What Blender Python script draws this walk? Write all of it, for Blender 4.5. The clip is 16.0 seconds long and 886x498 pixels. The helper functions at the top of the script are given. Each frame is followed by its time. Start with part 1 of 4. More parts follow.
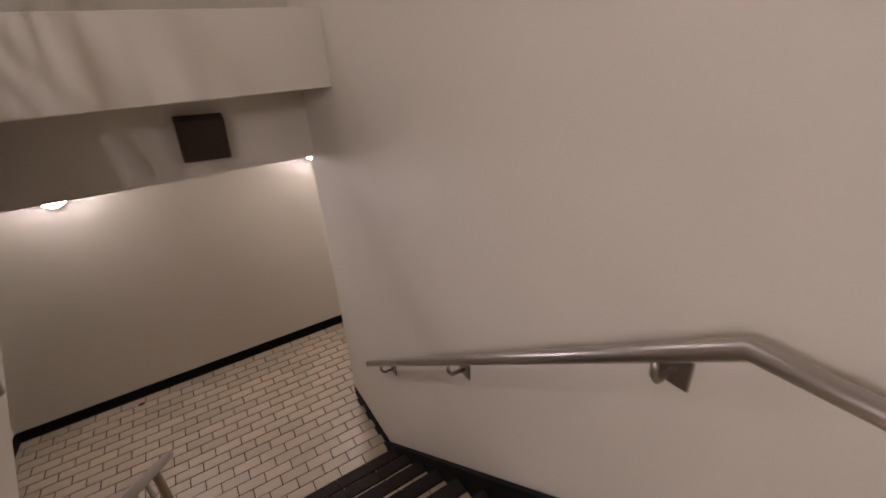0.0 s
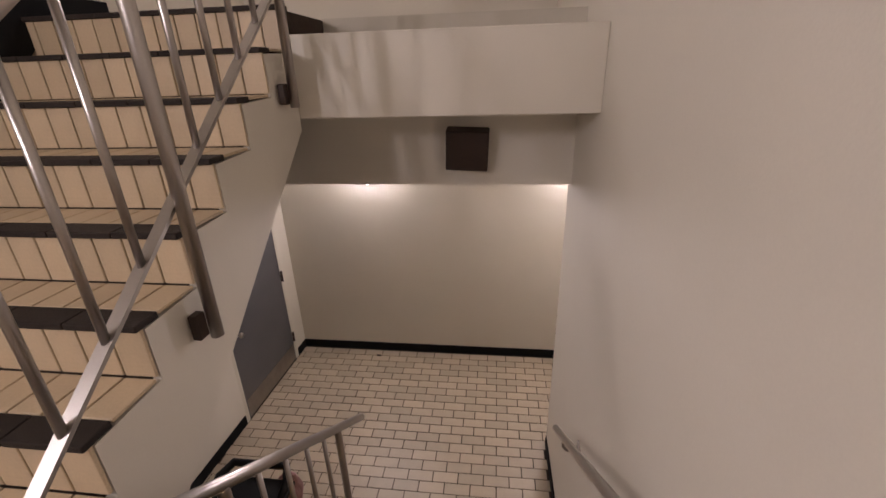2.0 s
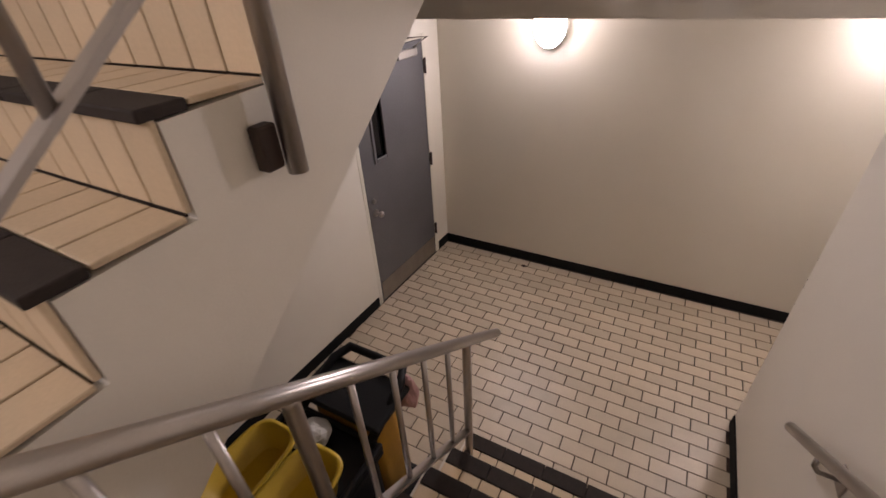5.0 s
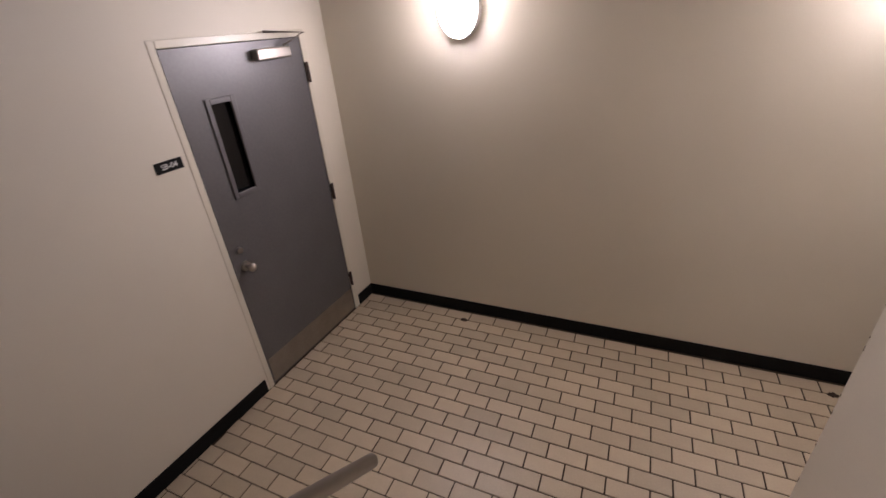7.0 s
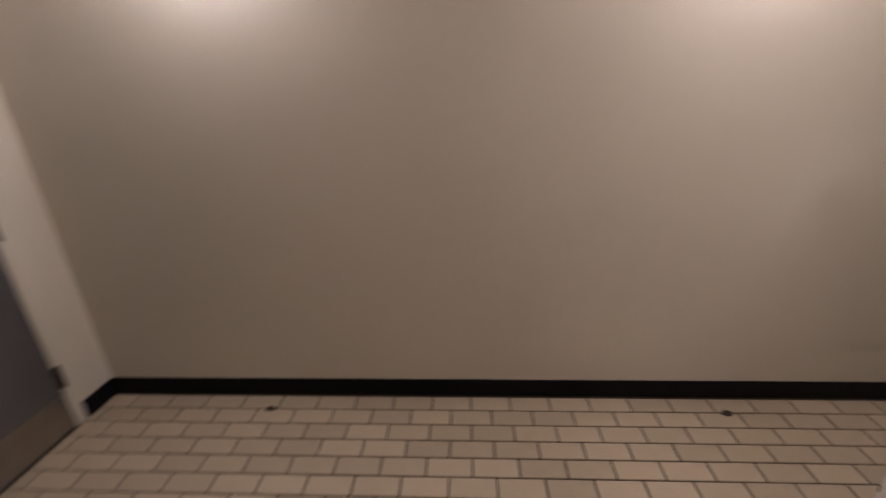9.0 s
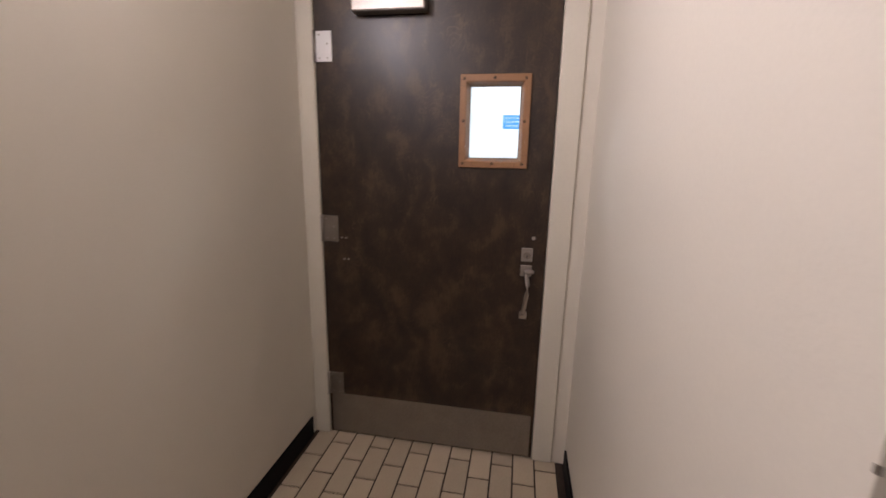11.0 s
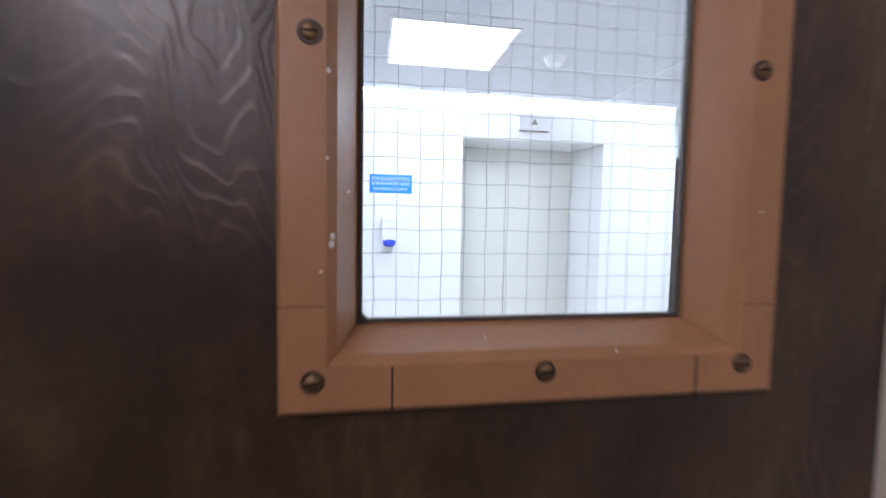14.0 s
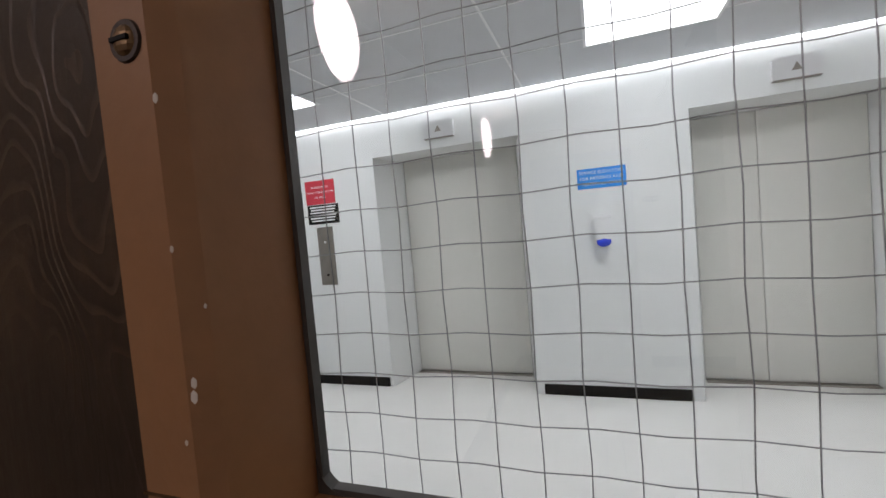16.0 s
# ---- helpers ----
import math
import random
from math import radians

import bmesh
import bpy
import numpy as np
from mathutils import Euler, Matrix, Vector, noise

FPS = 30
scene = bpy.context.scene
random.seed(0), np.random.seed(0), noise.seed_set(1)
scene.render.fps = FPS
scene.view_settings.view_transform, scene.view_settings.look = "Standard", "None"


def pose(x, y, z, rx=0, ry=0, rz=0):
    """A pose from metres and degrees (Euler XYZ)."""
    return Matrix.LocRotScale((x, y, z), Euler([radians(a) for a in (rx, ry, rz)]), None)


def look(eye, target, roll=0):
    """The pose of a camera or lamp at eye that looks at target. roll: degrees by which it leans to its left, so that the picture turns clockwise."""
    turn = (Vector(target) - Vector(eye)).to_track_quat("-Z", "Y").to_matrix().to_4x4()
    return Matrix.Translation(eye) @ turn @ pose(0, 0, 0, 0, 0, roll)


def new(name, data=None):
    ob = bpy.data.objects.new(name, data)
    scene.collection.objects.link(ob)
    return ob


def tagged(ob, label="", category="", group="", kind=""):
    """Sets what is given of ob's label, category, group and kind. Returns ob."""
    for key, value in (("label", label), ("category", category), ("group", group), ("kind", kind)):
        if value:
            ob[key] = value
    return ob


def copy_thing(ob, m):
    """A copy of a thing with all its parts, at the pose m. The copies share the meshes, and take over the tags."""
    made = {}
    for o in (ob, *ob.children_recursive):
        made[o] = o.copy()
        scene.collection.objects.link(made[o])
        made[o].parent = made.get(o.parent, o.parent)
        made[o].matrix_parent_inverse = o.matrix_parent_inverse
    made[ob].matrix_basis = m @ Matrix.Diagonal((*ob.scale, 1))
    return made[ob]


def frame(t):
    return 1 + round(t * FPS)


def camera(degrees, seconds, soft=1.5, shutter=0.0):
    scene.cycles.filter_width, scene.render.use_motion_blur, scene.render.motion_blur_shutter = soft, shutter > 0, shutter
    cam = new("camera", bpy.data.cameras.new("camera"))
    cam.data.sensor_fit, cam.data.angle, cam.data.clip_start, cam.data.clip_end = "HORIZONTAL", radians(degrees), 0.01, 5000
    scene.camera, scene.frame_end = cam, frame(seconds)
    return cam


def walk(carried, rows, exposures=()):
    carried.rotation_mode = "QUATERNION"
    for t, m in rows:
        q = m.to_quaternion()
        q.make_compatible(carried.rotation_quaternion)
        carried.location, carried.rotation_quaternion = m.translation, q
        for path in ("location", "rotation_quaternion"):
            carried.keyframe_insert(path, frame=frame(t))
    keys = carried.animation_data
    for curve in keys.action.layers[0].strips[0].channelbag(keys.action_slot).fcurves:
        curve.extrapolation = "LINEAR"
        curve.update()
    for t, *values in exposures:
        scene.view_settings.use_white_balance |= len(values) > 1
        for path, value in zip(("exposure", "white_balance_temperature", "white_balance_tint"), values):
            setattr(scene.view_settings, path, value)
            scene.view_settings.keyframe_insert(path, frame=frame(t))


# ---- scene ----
cam = camera(92.2, 16.0, shutter=0.4)
PATH = [
    (0, (0.635, 1.036, 3.025), (1.557, 2.576, 2.142), -3.5),
    (0.5, (0.741, 1.179, 2.977), (1.349, 2.879, 2.117), 0.5),
    (1, (0.826, 1.269, 2.976), (1.017, 3.061, 2.11), -1.2),
    (1.5, (0.942, 1.304, 3.001), (0.781, 3.104, 2.143), -2.3),
    (2, (0.959, 1.32, 3.031), (0.722, 3.149, 2.257), -1.8),
    (2.5, (0.956, 1.32, 3.023), (0.715, 3.162, 2.282), -1.1),
    (3, (0.947, 1.39, 2.987), (0.703, 3.228, 2.237), -2.4),
    (3.5, (0.884, 1.53, 2.952), (0.659, 3.357, 2.17), -4.0),
    (4, (0.845, 1.646, 2.756), (0.296, 3.288, 1.754), -1.9),
    (4.2, (0.811, 1.662, 2.712), (0.065, 3.111, 1.553), -0.8),
    (6.3, (0.647, 2.452, 2.313), (-0.226, 3.97, 1.347), -3.1),
    (6.5, (0.669, 2.538, 2.275), (-0.139, 4.095, 1.316), -2.9),
    (7, (0.735, 2.773, 2.102), (-0.033, 4.363, 1.163), -4.9),
    (7.5, (0.68, 2.955, 1.978), (-0.008, 4.592, 1.058), -5.1),
    (8, (0.606, 3.14, 1.838), (-0.124, 4.763, 0.927), -4.1),
    (8.5, (0.589, 3.339, 1.715), (-0.126, 4.967, 0.799), -2.9),
    (9, (0.679, 3.564, 1.595), (0.579, 5.414, 0.842), -1.7),
    (9.5, (0.802, 3.858, 1.33), (1.41, 5.672, 0.744), 2.1),
    (10, (0.922, 4.089, 1.384), (2.24, 5.499, 0.859), 2.7),
    (10.2, (0.94, 4.155, 1.41), (2.485, 5.315, 0.89), 2.4),
    (12.3, (1.719, 4.762, 1.392), (3.677, 4.479, 1.101), 0.1),
    (12.5, (1.838, 4.772, 1.384), (3.789, 4.431, 1.102), 0.3),
    (13, (2.175, 4.702, 1.414), (4.135, 4.378, 1.181), 0.0),
    (13.5, (2.437, 4.667, 1.433), (4.405, 4.347, 1.278), -0.5),
    (14, (2.688, 4.648, 1.446), (4.658, 4.325, 1.322), 1.0),
    (14.5, (2.785, 4.599, 1.472), (4.781, 4.597, 1.343), 0.1),
    (15, (2.815, 4.564, 1.477), (4.756, 5.029, 1.355), -3.7),
    (15.5, (2.814, 4.558, 1.48), (4.71, 5.186, 1.375), -4.8),
    (16, (2.816, 4.56, 1.475), (4.693, 5.243, 1.382), -5.0),
]
walk(cam, [(t, look(eye, target, roll)) for t, eye, target, roll in PATH], [
    (0, -0.15, 6500, 10), (1, 0.2, 6500, 10), (2, 0.12, 6500, 10), (3, 0.1, 6500, 10), (4.2, 0.25, 6500, 10), (6.4, 0.2, 6500, 10),
    (7.2, -0.1, 6500, 10), (8.5, -0.15, 6500, 10), (10, -0.1, 6500, 10), (12.4, -0.45, 6400, 10), (13.5, -0.3, 6250, 10),
    (14.5, -1.0, 5700, 18), (15.2, -1.55, 6200, 13), (16, -1.6, 6900, 13)])

# ---- light ----
world = bpy.data.worlds.new("world")
scene.world = world
world.use_nodes = True
world.node_tree.nodes["Background"].inputs[0].default_value = (0.5, 0.45, 0.4, 1)
world.node_tree.nodes["Background"].inputs[1].default_value = 0.02
LAMP = 95.0
LOBBY = 40.0

# ---- materials ----


def mat(name, col, rough=0.5, metal=0.0, var=0.06, scale=6.0, fine=90.0, bump=0.05, per_object=0.0, emit=None, spec=0.5, per_island=0.0):
    m = bpy.data.materials.new(name)
    m.use_nodes = True
    nt = m.node_tree
    b = nt.nodes["Principled BSDF"]
    b.inputs["Roughness"].default_value = rough
    b.inputs["Metallic"].default_value = metal
    b.inputs["Specular IOR Level"].default_value = spec
    if emit:
        b.inputs["Emission Color"].default_value = (*emit[0], 1)
        b.inputs["Emission Strength"].default_value = emit[1]
    co = nt.nodes.new("ShaderNodeTexCoord")
    n1 = nt.nodes.new("ShaderNodeTexNoise")
    n1.inputs["Scale"].default_value = scale
    n1.inputs["Detail"].default_value = 5
    n2 = nt.nodes.new("ShaderNodeTexNoise")
    n2.inputs["Scale"].default_value = fine
    n2.inputs["Detail"].default_value = 3
    for n in (n1, n2):
        nt.links.new(co.outputs["Object"], n.inputs["Vector"])
    mix = nt.nodes.new("ShaderNodeMath")
    mix.operation = "ADD"
    nt.links.new(n1.outputs["Fac"], mix.inputs[0])
    nt.links.new(n2.outputs["Fac"], mix.inputs[1])
    last = mix
    if per_object or per_island:
        src = nt.nodes.new("ShaderNodeObjectInfo" if per_object else "ShaderNodeNewGeometry")
        mul = nt.nodes.new("ShaderNodeMath")
        mul.operation = "MULTIPLY_ADD"
        nt.links.new(src.outputs["Random" if per_object else "Random Per Island"], mul.inputs[0])
        mul.inputs[1].default_value = (per_object or per_island)
        nt.links.new(mix.outputs[0], mul.inputs[2])
        last = mul
    ramp = nt.nodes.new("ShaderNodeMapRange")
    ramp.inputs["From Min"].default_value = 0.6
    ramp.inputs["From Max"].default_value = 1.4
    ramp.inputs["To Min"].default_value = 1 - var
    ramp.inputs["To Max"].default_value = 1 + var
    ramp.clamp = False
    nt.links.new(last.outputs[0], ramp.inputs["Value"])
    sc = nt.nodes.new("ShaderNodeVectorMath")
    sc.operation = "SCALE"
    sc.inputs[0].default_value = col
    nt.links.new(ramp.outputs[0], sc.inputs["Scale"])
    nt.links.new(sc.outputs[0], b.inputs["Base Color"])
    if bump:
        bp = nt.nodes.new("ShaderNodeBump")
        bp.inputs["Strength"].default_value = bump
        bp.inputs["Distance"].default_value = 0.004
        nt.links.new(n2.outputs["Fac"], bp.inputs["Height"])
        nt.links.new(bp.outputs[0], b.inputs["Normal"])
    return m


def wood_mat():
    m = bpy.data.materials.new("dark_birch")
    m.use_nodes = True
    nt = m.node_tree
    b = nt.nodes["Principled BSDF"]
    co = nt.nodes.new("ShaderNodeTexCoord")
    warp = nt.nodes.new("ShaderNodeTexNoise")
    warp.inputs["Scale"].default_value = 3.0
    warp.inputs["Detail"].default_value = 3
    mp = nt.nodes.new("ShaderNodeMapping")
    mp.inputs["Scale"].default_value = (1, 1.5, 1.2)
    nt.links.new(co.outputs["Object"], mp.inputs["Vector"])
    nt.links.new(mp.outputs[0], warp.inputs["Vector"])
    wave = nt.nodes.new("ShaderNodeTexWave")
    wave.inputs["Scale"].default_value = 1.3
    wave.inputs["Distortion"].default_value = 14.0
    wave.inputs["Detail"].default_value = 4
    wave.inputs["Detail Scale"].default_value = 2.2
    wave.bands_direction = "Y"
    nt.links.new(mp.outputs[0], wave.inputs["Vector"])
    blot = nt.nodes.new("ShaderNodeTexNoise")
    blot.inputs["Scale"].default_value = 7.0
    blot.inputs["Detail"].default_value = 8
    blot.inputs["Roughness"].default_value = 0.55
    nt.links.new(co.outputs["Object"], blot.inputs["Vector"])
    add = nt.nodes.new("ShaderNodeMath")
    add.operation = "MULTIPLY_ADD"
    nt.links.new(wave.outputs["Fac"], add.inputs[0])
    add.inputs[1].default_value = 0.16
    nt.links.new(blot.outputs["Fac"], add.inputs[2])
    add2 = nt.nodes.new("ShaderNodeMath")
    add2.operation = "MULTIPLY_ADD"
    nt.links.new(warp.outputs["Fac"], add2.inputs[0])
    add2.inputs[1].default_value = 0.15
    nt.links.new(add.outputs[0], add2.inputs[2])
    curl = nt.nodes.new("ShaderNodeTexWave")
    curl.inputs["Scale"].default_value = 14.0
    curl.inputs["Distortion"].default_value = 22.0
    curl.inputs["Detail"].default_value = 3
    curl.inputs["Detail Scale"].default_value = 1.4
    curl.bands_direction = "Z"
    nt.links.new(co.outputs["Object"], curl.inputs["Vector"])
    thin = nt.nodes.new("ShaderNodeMapRange")
    thin.inputs["From Min"].default_value = 0.35
    thin.inputs["From Max"].default_value = 1.0
    thin.inputs["To Max"].default_value = 0.05
    nt.links.new(curl.outputs["Fac"], thin.inputs["Value"])
    fineg = nt.nodes.new("ShaderNodeTexNoise")
    fineg.inputs["Scale"].default_value = 55.0
    fineg.inputs["Detail"].default_value = 6
    mpf = nt.nodes.new("ShaderNodeMapping")
    mpf.inputs["Scale"].default_value = (1, 2.5, 0.5)
    nt.links.new(co.outputs["Object"], mpf.inputs["Vector"])
    nt.links.new(mpf.outputs[0], fineg.inputs["Vector"])
    add3 = nt.nodes.new("ShaderNodeMath")
    nt.links.new(add2.outputs[0], add3.inputs[0])
    nt.links.new(thin.outputs[0], add3.inputs[1])
    add4 = nt.nodes.new("ShaderNodeMath")
    add4.operation = "MULTIPLY_ADD"
    nt.links.new(fineg.outputs["Fac"], add4.inputs[0])
    add4.inputs[1].default_value = 0.36
    nt.links.new(add3.outputs[0], add4.inputs[2])
    sub = nt.nodes.new("ShaderNodeMath")
    sub.operation = "SUBTRACT"
    nt.links.new(add4.outputs[0], sub.inputs[0])
    sub.inputs[1].default_value = 0.10
    field = nt.nodes.new("ShaderNodeTexNoise")
    field.inputs["Scale"].default_value = 3.2
    field.inputs["Detail"].default_value = 2.5
    field.inputs["Distortion"].default_value = 0.5
    mpl = nt.nodes.new("ShaderNodeMapping")
    mpl.inputs["Scale"].default_value = (1, 2.0, 0.9)
    nt.links.new(co.outputs["Object"], mpl.inputs["Vector"])
    nt.links.new(mpl.outputs[0], field.inputs["Vector"])
    rings = nt.nodes.new("ShaderNodeMath")
    rings.operation = "MULTIPLY"
    rings.inputs[1].default_value = 44.0
    nt.links.new(field.outputs["Fac"], rings.inputs[0])
    saw = nt.nodes.new("ShaderNodeMath")
    saw.operation = "FRACT"
    nt.links.new(rings.outputs[0], saw.inputs[0])
    line = nt.nodes.new("ShaderNodeMapRange")
    line.inputs["From Min"].default_value = 0.74
    line.inputs["From Max"].default_value = 1.0
    line.inputs["To Max"].default_value = 1.0
    nt.links.new(saw.outputs[0], line.inputs["Value"])
    fade = nt.nodes.new("ShaderNodeMapRange")
    fade.inputs["From Min"].default_value = 0.42
    fade.inputs["From Max"].default_value = 0.62
    fade.inputs["To Max"].default_value = 0.24
    nt.links.new(warp.outputs["Fac"], fade.inputs["Value"])
    figure = nt.nodes.new("ShaderNodeMath")
    figure.operation = "MULTIPLY"
    nt.links.new(line.outputs[0], figure.inputs[0])
    nt.links.new(fade.outputs[0], figure.inputs[1])
    tone = nt.nodes.new("ShaderNodeMath")
    nt.links.new(sub.outputs[0], tone.inputs[0])
    nt.links.new(figure.outputs[0], tone.inputs[1])
    ramp = nt.nodes.new("ShaderNodeValToRGB")
    e = ramp.color_ramp.elements
    e[0].position, e[0].color = 0.5, (0.012, 0.0066, 0.004, 1)
    e[1].position, e[1].color = 1.0, (0.064, 0.038, 0.021, 1)
    k = ramp.color_ramp.elements.new(0.8)
    k.color = (0.030, 0.0168, 0.0092, 1)
    nt.links.new(tone.outputs[0], ramp.inputs[0])
    nt.links.new(ramp.outputs[0], b.inputs["Base Color"])
    b.inputs["Roughness"].default_value = 0.37
    b.inputs["Specular IOR Level"].default_value = 0.5
    bp = nt.nodes.new("ShaderNodeBump")
    bp.inputs["Strength"].default_value = 0.3
    bp.inputs["Distance"].default_value = 0.003
    nt.links.new(tone.outputs[0], bp.inputs["Height"])
    nt.links.new(bp.outputs[0], b.inputs["Normal"])
    return m


def glass_mat():
    m = bpy.data.materials.new("clear_glass")
    m.use_nodes = True
    b = m.node_tree.nodes["Principled BSDF"]
    b.inputs["Base Color"].default_value = (0.97, 0.985, 1, 1)
    b.inputs["Roughness"].default_value = 0.0
    b.inputs["IOR"].default_value = 1.42
    b.inputs["Transmission Weight"].default_value = 1.0
    return m


PAINT = mat("cream_wall_paint", (0.70, 0.655, 0.57), 0.55, var=0.025, scale=2.5, fine=160, bump=0.10)
FRAMEP = mat("cream_gloss_paint", (0.66, 0.62, 0.53), 0.35, var=0.03, bump=0.04)
CEIL = mat("ceiling_paint", (0.60, 0.56, 0.48), 0.7, var=0.02, bump=0.08)
TILE = mat("cream_quarry_tile", (0.44, 0.367, 0.272), 0.42, var=0.11, scale=9, fine=120, bump=0.05, per_object=0.9)
TILES = mat("cream_quarry_tile_joined", (0.44, 0.367, 0.272), 0.42, var=0.11, scale=9, fine=120, bump=0.05, per_island=0.9)
STEPT = mat("tan_step_tile", (0.51, 0.40, 0.265), 0.45, var=0.09, scale=10, fine=110, bump=0.06, per_object=0.9)
GROUT = mat("brown_grout", (0.04, 0.025, 0.016), 0.9, var=0.25, scale=20, bump=0.3)
NOSE = mat("black_abrasive_tile", (0.022, 0.016, 0.013), 0.7, var=0.3, scale=25, fine=300, bump=0.35, per_object=0.5, spec=0.25)
BLACK = mat("black_rubber", (0.004, 0.004, 0.0045), 0.65, var=0.2, bump=0.03, spec=0.2)
STEEL = mat("brushed_steel", (0.46, 0.43, 0.405), 0.33, 1.0, var=0.05, scale=8, fine=220, bump=0.03)
STEELD = mat("dull_steel", (0.34, 0.31, 0.28), 0.42, 1.0, var=0.15, scale=9, fine=150, bump=0.05)
GREYD = mat("grey_door_paint", (0.15, 0.147, 0.155), 0.42, 0.45, var=0.10, scale=3.5, fine=60, bump=0.04)
WOOD = wood_mat()
ORANGE = mat("salmon_paint", (0.29, 0.15, 0.072), 0.38, var=0.08, scale=30, fine=140, bump=0.06)
SCREW = mat("brass_screw", (0.18, 0.12, 0.07), 0.45, 1.0, var=0.2)
RED = mat("red_paint", (0.17, 0.006, 0.009), 0.5, var=0.08)
DARKBOX = mat("dark_brown_metal", (0.032, 0.017, 0.011), 0.55, var=0.15)
DARKG = mat("dark_glass", (0.004, 0.004, 0.005), 0.12, var=0.1)
YELLOW = mat("yellow_plastic", (0.62, 0.42, 0.03), 0.42, var=0.06)
BAGY = mat("yellow_vinyl_bag", (0.50, 0.27, 0.03), 0.55, var=0.15, scale=9, bump=0.3)
PLASTB = mat("black_plastic", (0.005, 0.005, 0.006), 0.55, var=0.2, spec=0.3)
CLOTH = mat("white_cloth", (0.6, 0.58, 0.54), 0.9, var=0.08, bump=0.3)
PINK = mat("pink_cloth", (0.55, 0.33, 0.32), 0.9, var=0.1, bump=0.3)
GLASS = glass_mat()
WIRE = mat("glass_wire", (0.33, 0.335, 0.34), 0.4, 0.6, var=0.1, bump=0)
GASKET = mat("dark_gasket", (0.05, 0.045, 0.04), 0.6, var=0.4, scale=60)
LAMPM = mat("lit_opal_glass", (0.9, 0.88, 0.85), 0.3, var=0.0, bump=0, emit=((1.0, 0.885, 0.95), LAMP))
PANELM = mat("lit_panel", (0.9, 0.9, 0.9), 0.4, var=0.0, bump=0, emit=((0.87, 0.93, 1.0), LOBBY))
LWALL = mat("lobby_white_paint", (0.80, 0.81, 0.80), 0.35, var=0.02, scale=2, bump=0.03)
LFLOOR = mat("lobby_pale_floor", (0.80, 0.79, 0.76), 0.25, var=0.04, scale=3, bump=0.02)
LCEIL = mat("lobby_ceiling_tile", (0.60, 0.61, 0.63), 0.8, var=0.05, fine=300, bump=0.15)
LDOOR = mat("elevator_door_paint", (0.70, 0.69, 0.645), 0.4, var=0.02, bump=0.02)
GREYW = mat("grey_brown_laminate", (0.16, 0.13, 0.11), 0.4, var=0.1, scale=12)
BLUE = mat("blue_sign", (0.02, 0.25, 0.70), 0.4, var=0.03, bump=0)
BLUED = mat("blue_plastic", (0.02, 0.05, 0.55), 0.25, var=0.03, bump=0)
REDS = mat("red_sign", (0.50, 0.03, 0.05), 0.4, var=0.03, bump=0)
WHITE = mat("white_plastic", (0.8, 0.8, 0.8), 0.35, var=0.02, bump=0)
STAINM = mat("floor_stain", (0.035, 0.02, 0.012), 0.8, var=0.4, scale=60, bump=0.2)
CHIP = mat("bare_plaster", (0.20, 0.17, 0.14), 0.9, var=0.3, scale=80, bump=0.3)

# ---- mesh helpers ----


def box_bm(bm, x0, x1, y0, y1, z0, z1, bevel=0.0, seg=1):
    r = bmesh.ops.create_cube(bm, size=1.0, matrix=Matrix.Translation(((x0 + x1) / 2, (y0 + y1) / 2, (z0 + z1) / 2)) @ Matrix.Diagonal((x1 - x0, y1 - y0, z1 - z0, 1)))
    if bevel:
        es = list({e for v in r["verts"] for e in v.link_edges})
        bmesh.ops.bevel(bm, geom=es, offset=bevel, segments=seg, affect="EDGES", profile=0.5)
    return bm


def box(x0, x1, y0, y1, z0, z1, bevel=0.0, seg=1):
    return box_bm(bmesh.new(), min(x0, x1), max(x0, x1), min(y0, y1), max(y0, y1), min(z0, z1), max(z0, z1), bevel, seg)


def tube_bm(bm, pts, r, n=16, cap=True):
    pts = [Vector(p) for p in pts]
    rings = []
    for i, p in enumerate(pts):
        if i == 0:
            d = pts[1] - p
        elif i == len(pts) - 1:
            d = p - pts[i - 1]
        else:
            d = (p - pts[i - 1]).normalized() + (pts[i + 1] - p).normalized()
        d.normalize()
        up = Vector((0, 0, 1)) if abs(d.z) < 0.95 else Vector((1, 0, 0))
        a = d.cross(up).normalized()
        c = a.cross(d).normalized()
        k = 1.0
        if 0 < i < len(pts) - 1:
            k = 1.0 / max(0.5, d.dot((pts[i + 1] - p).normalized()))
        rings.append([bm.verts.new(p + (a * math.cos(2 * math.pi * j / n) + c * math.sin(2 * math.pi * j / n) * k) * r) for j in range(n)])
    for s, t in zip(rings, rings[1:]):
        for j in range(n):
            f = bm.faces.new((s[j], s[(j + 1) % n], t[(j + 1) % n], t[j]))
            f.smooth = True
    if cap:
        bm.faces.new(rings[0][::-1])
        bm.faces.new(rings[-1])
    bmesh.ops.recalc_face_normals(bm, faces=bm.faces)
    return bm


def tube(pts, r, n=16):
    return tube_bm(bmesh.new(), pts, r, n)


def prism(poly, axis, a, b):
    """Extrude a polygon of (u, v) along an axis: 'x' takes (y, z), 'z' takes (x, y), 'y' takes (x, z)."""
    bm = bmesh.new()

    def at(u, v, w):
        return {"x": (w, u, v), "y": (u, w, v), "z": (u, v, w)}[axis]
    lo = [bm.verts.new(at(u, v, a)) for u, v in poly]
    hi = [bm.verts.new(at(u, v, b)) for u, v in poly]
    bm.faces.new(lo)
    bm.faces.new(hi[::-1])
    n = len(poly)
    for i in range(n):
        bm.faces.new((lo[i], hi[i], hi[(i + 1) % n], lo[(i + 1) % n]))
    bmesh.ops.recalc_face_normals(bm, faces=bm.faces)
    return bm


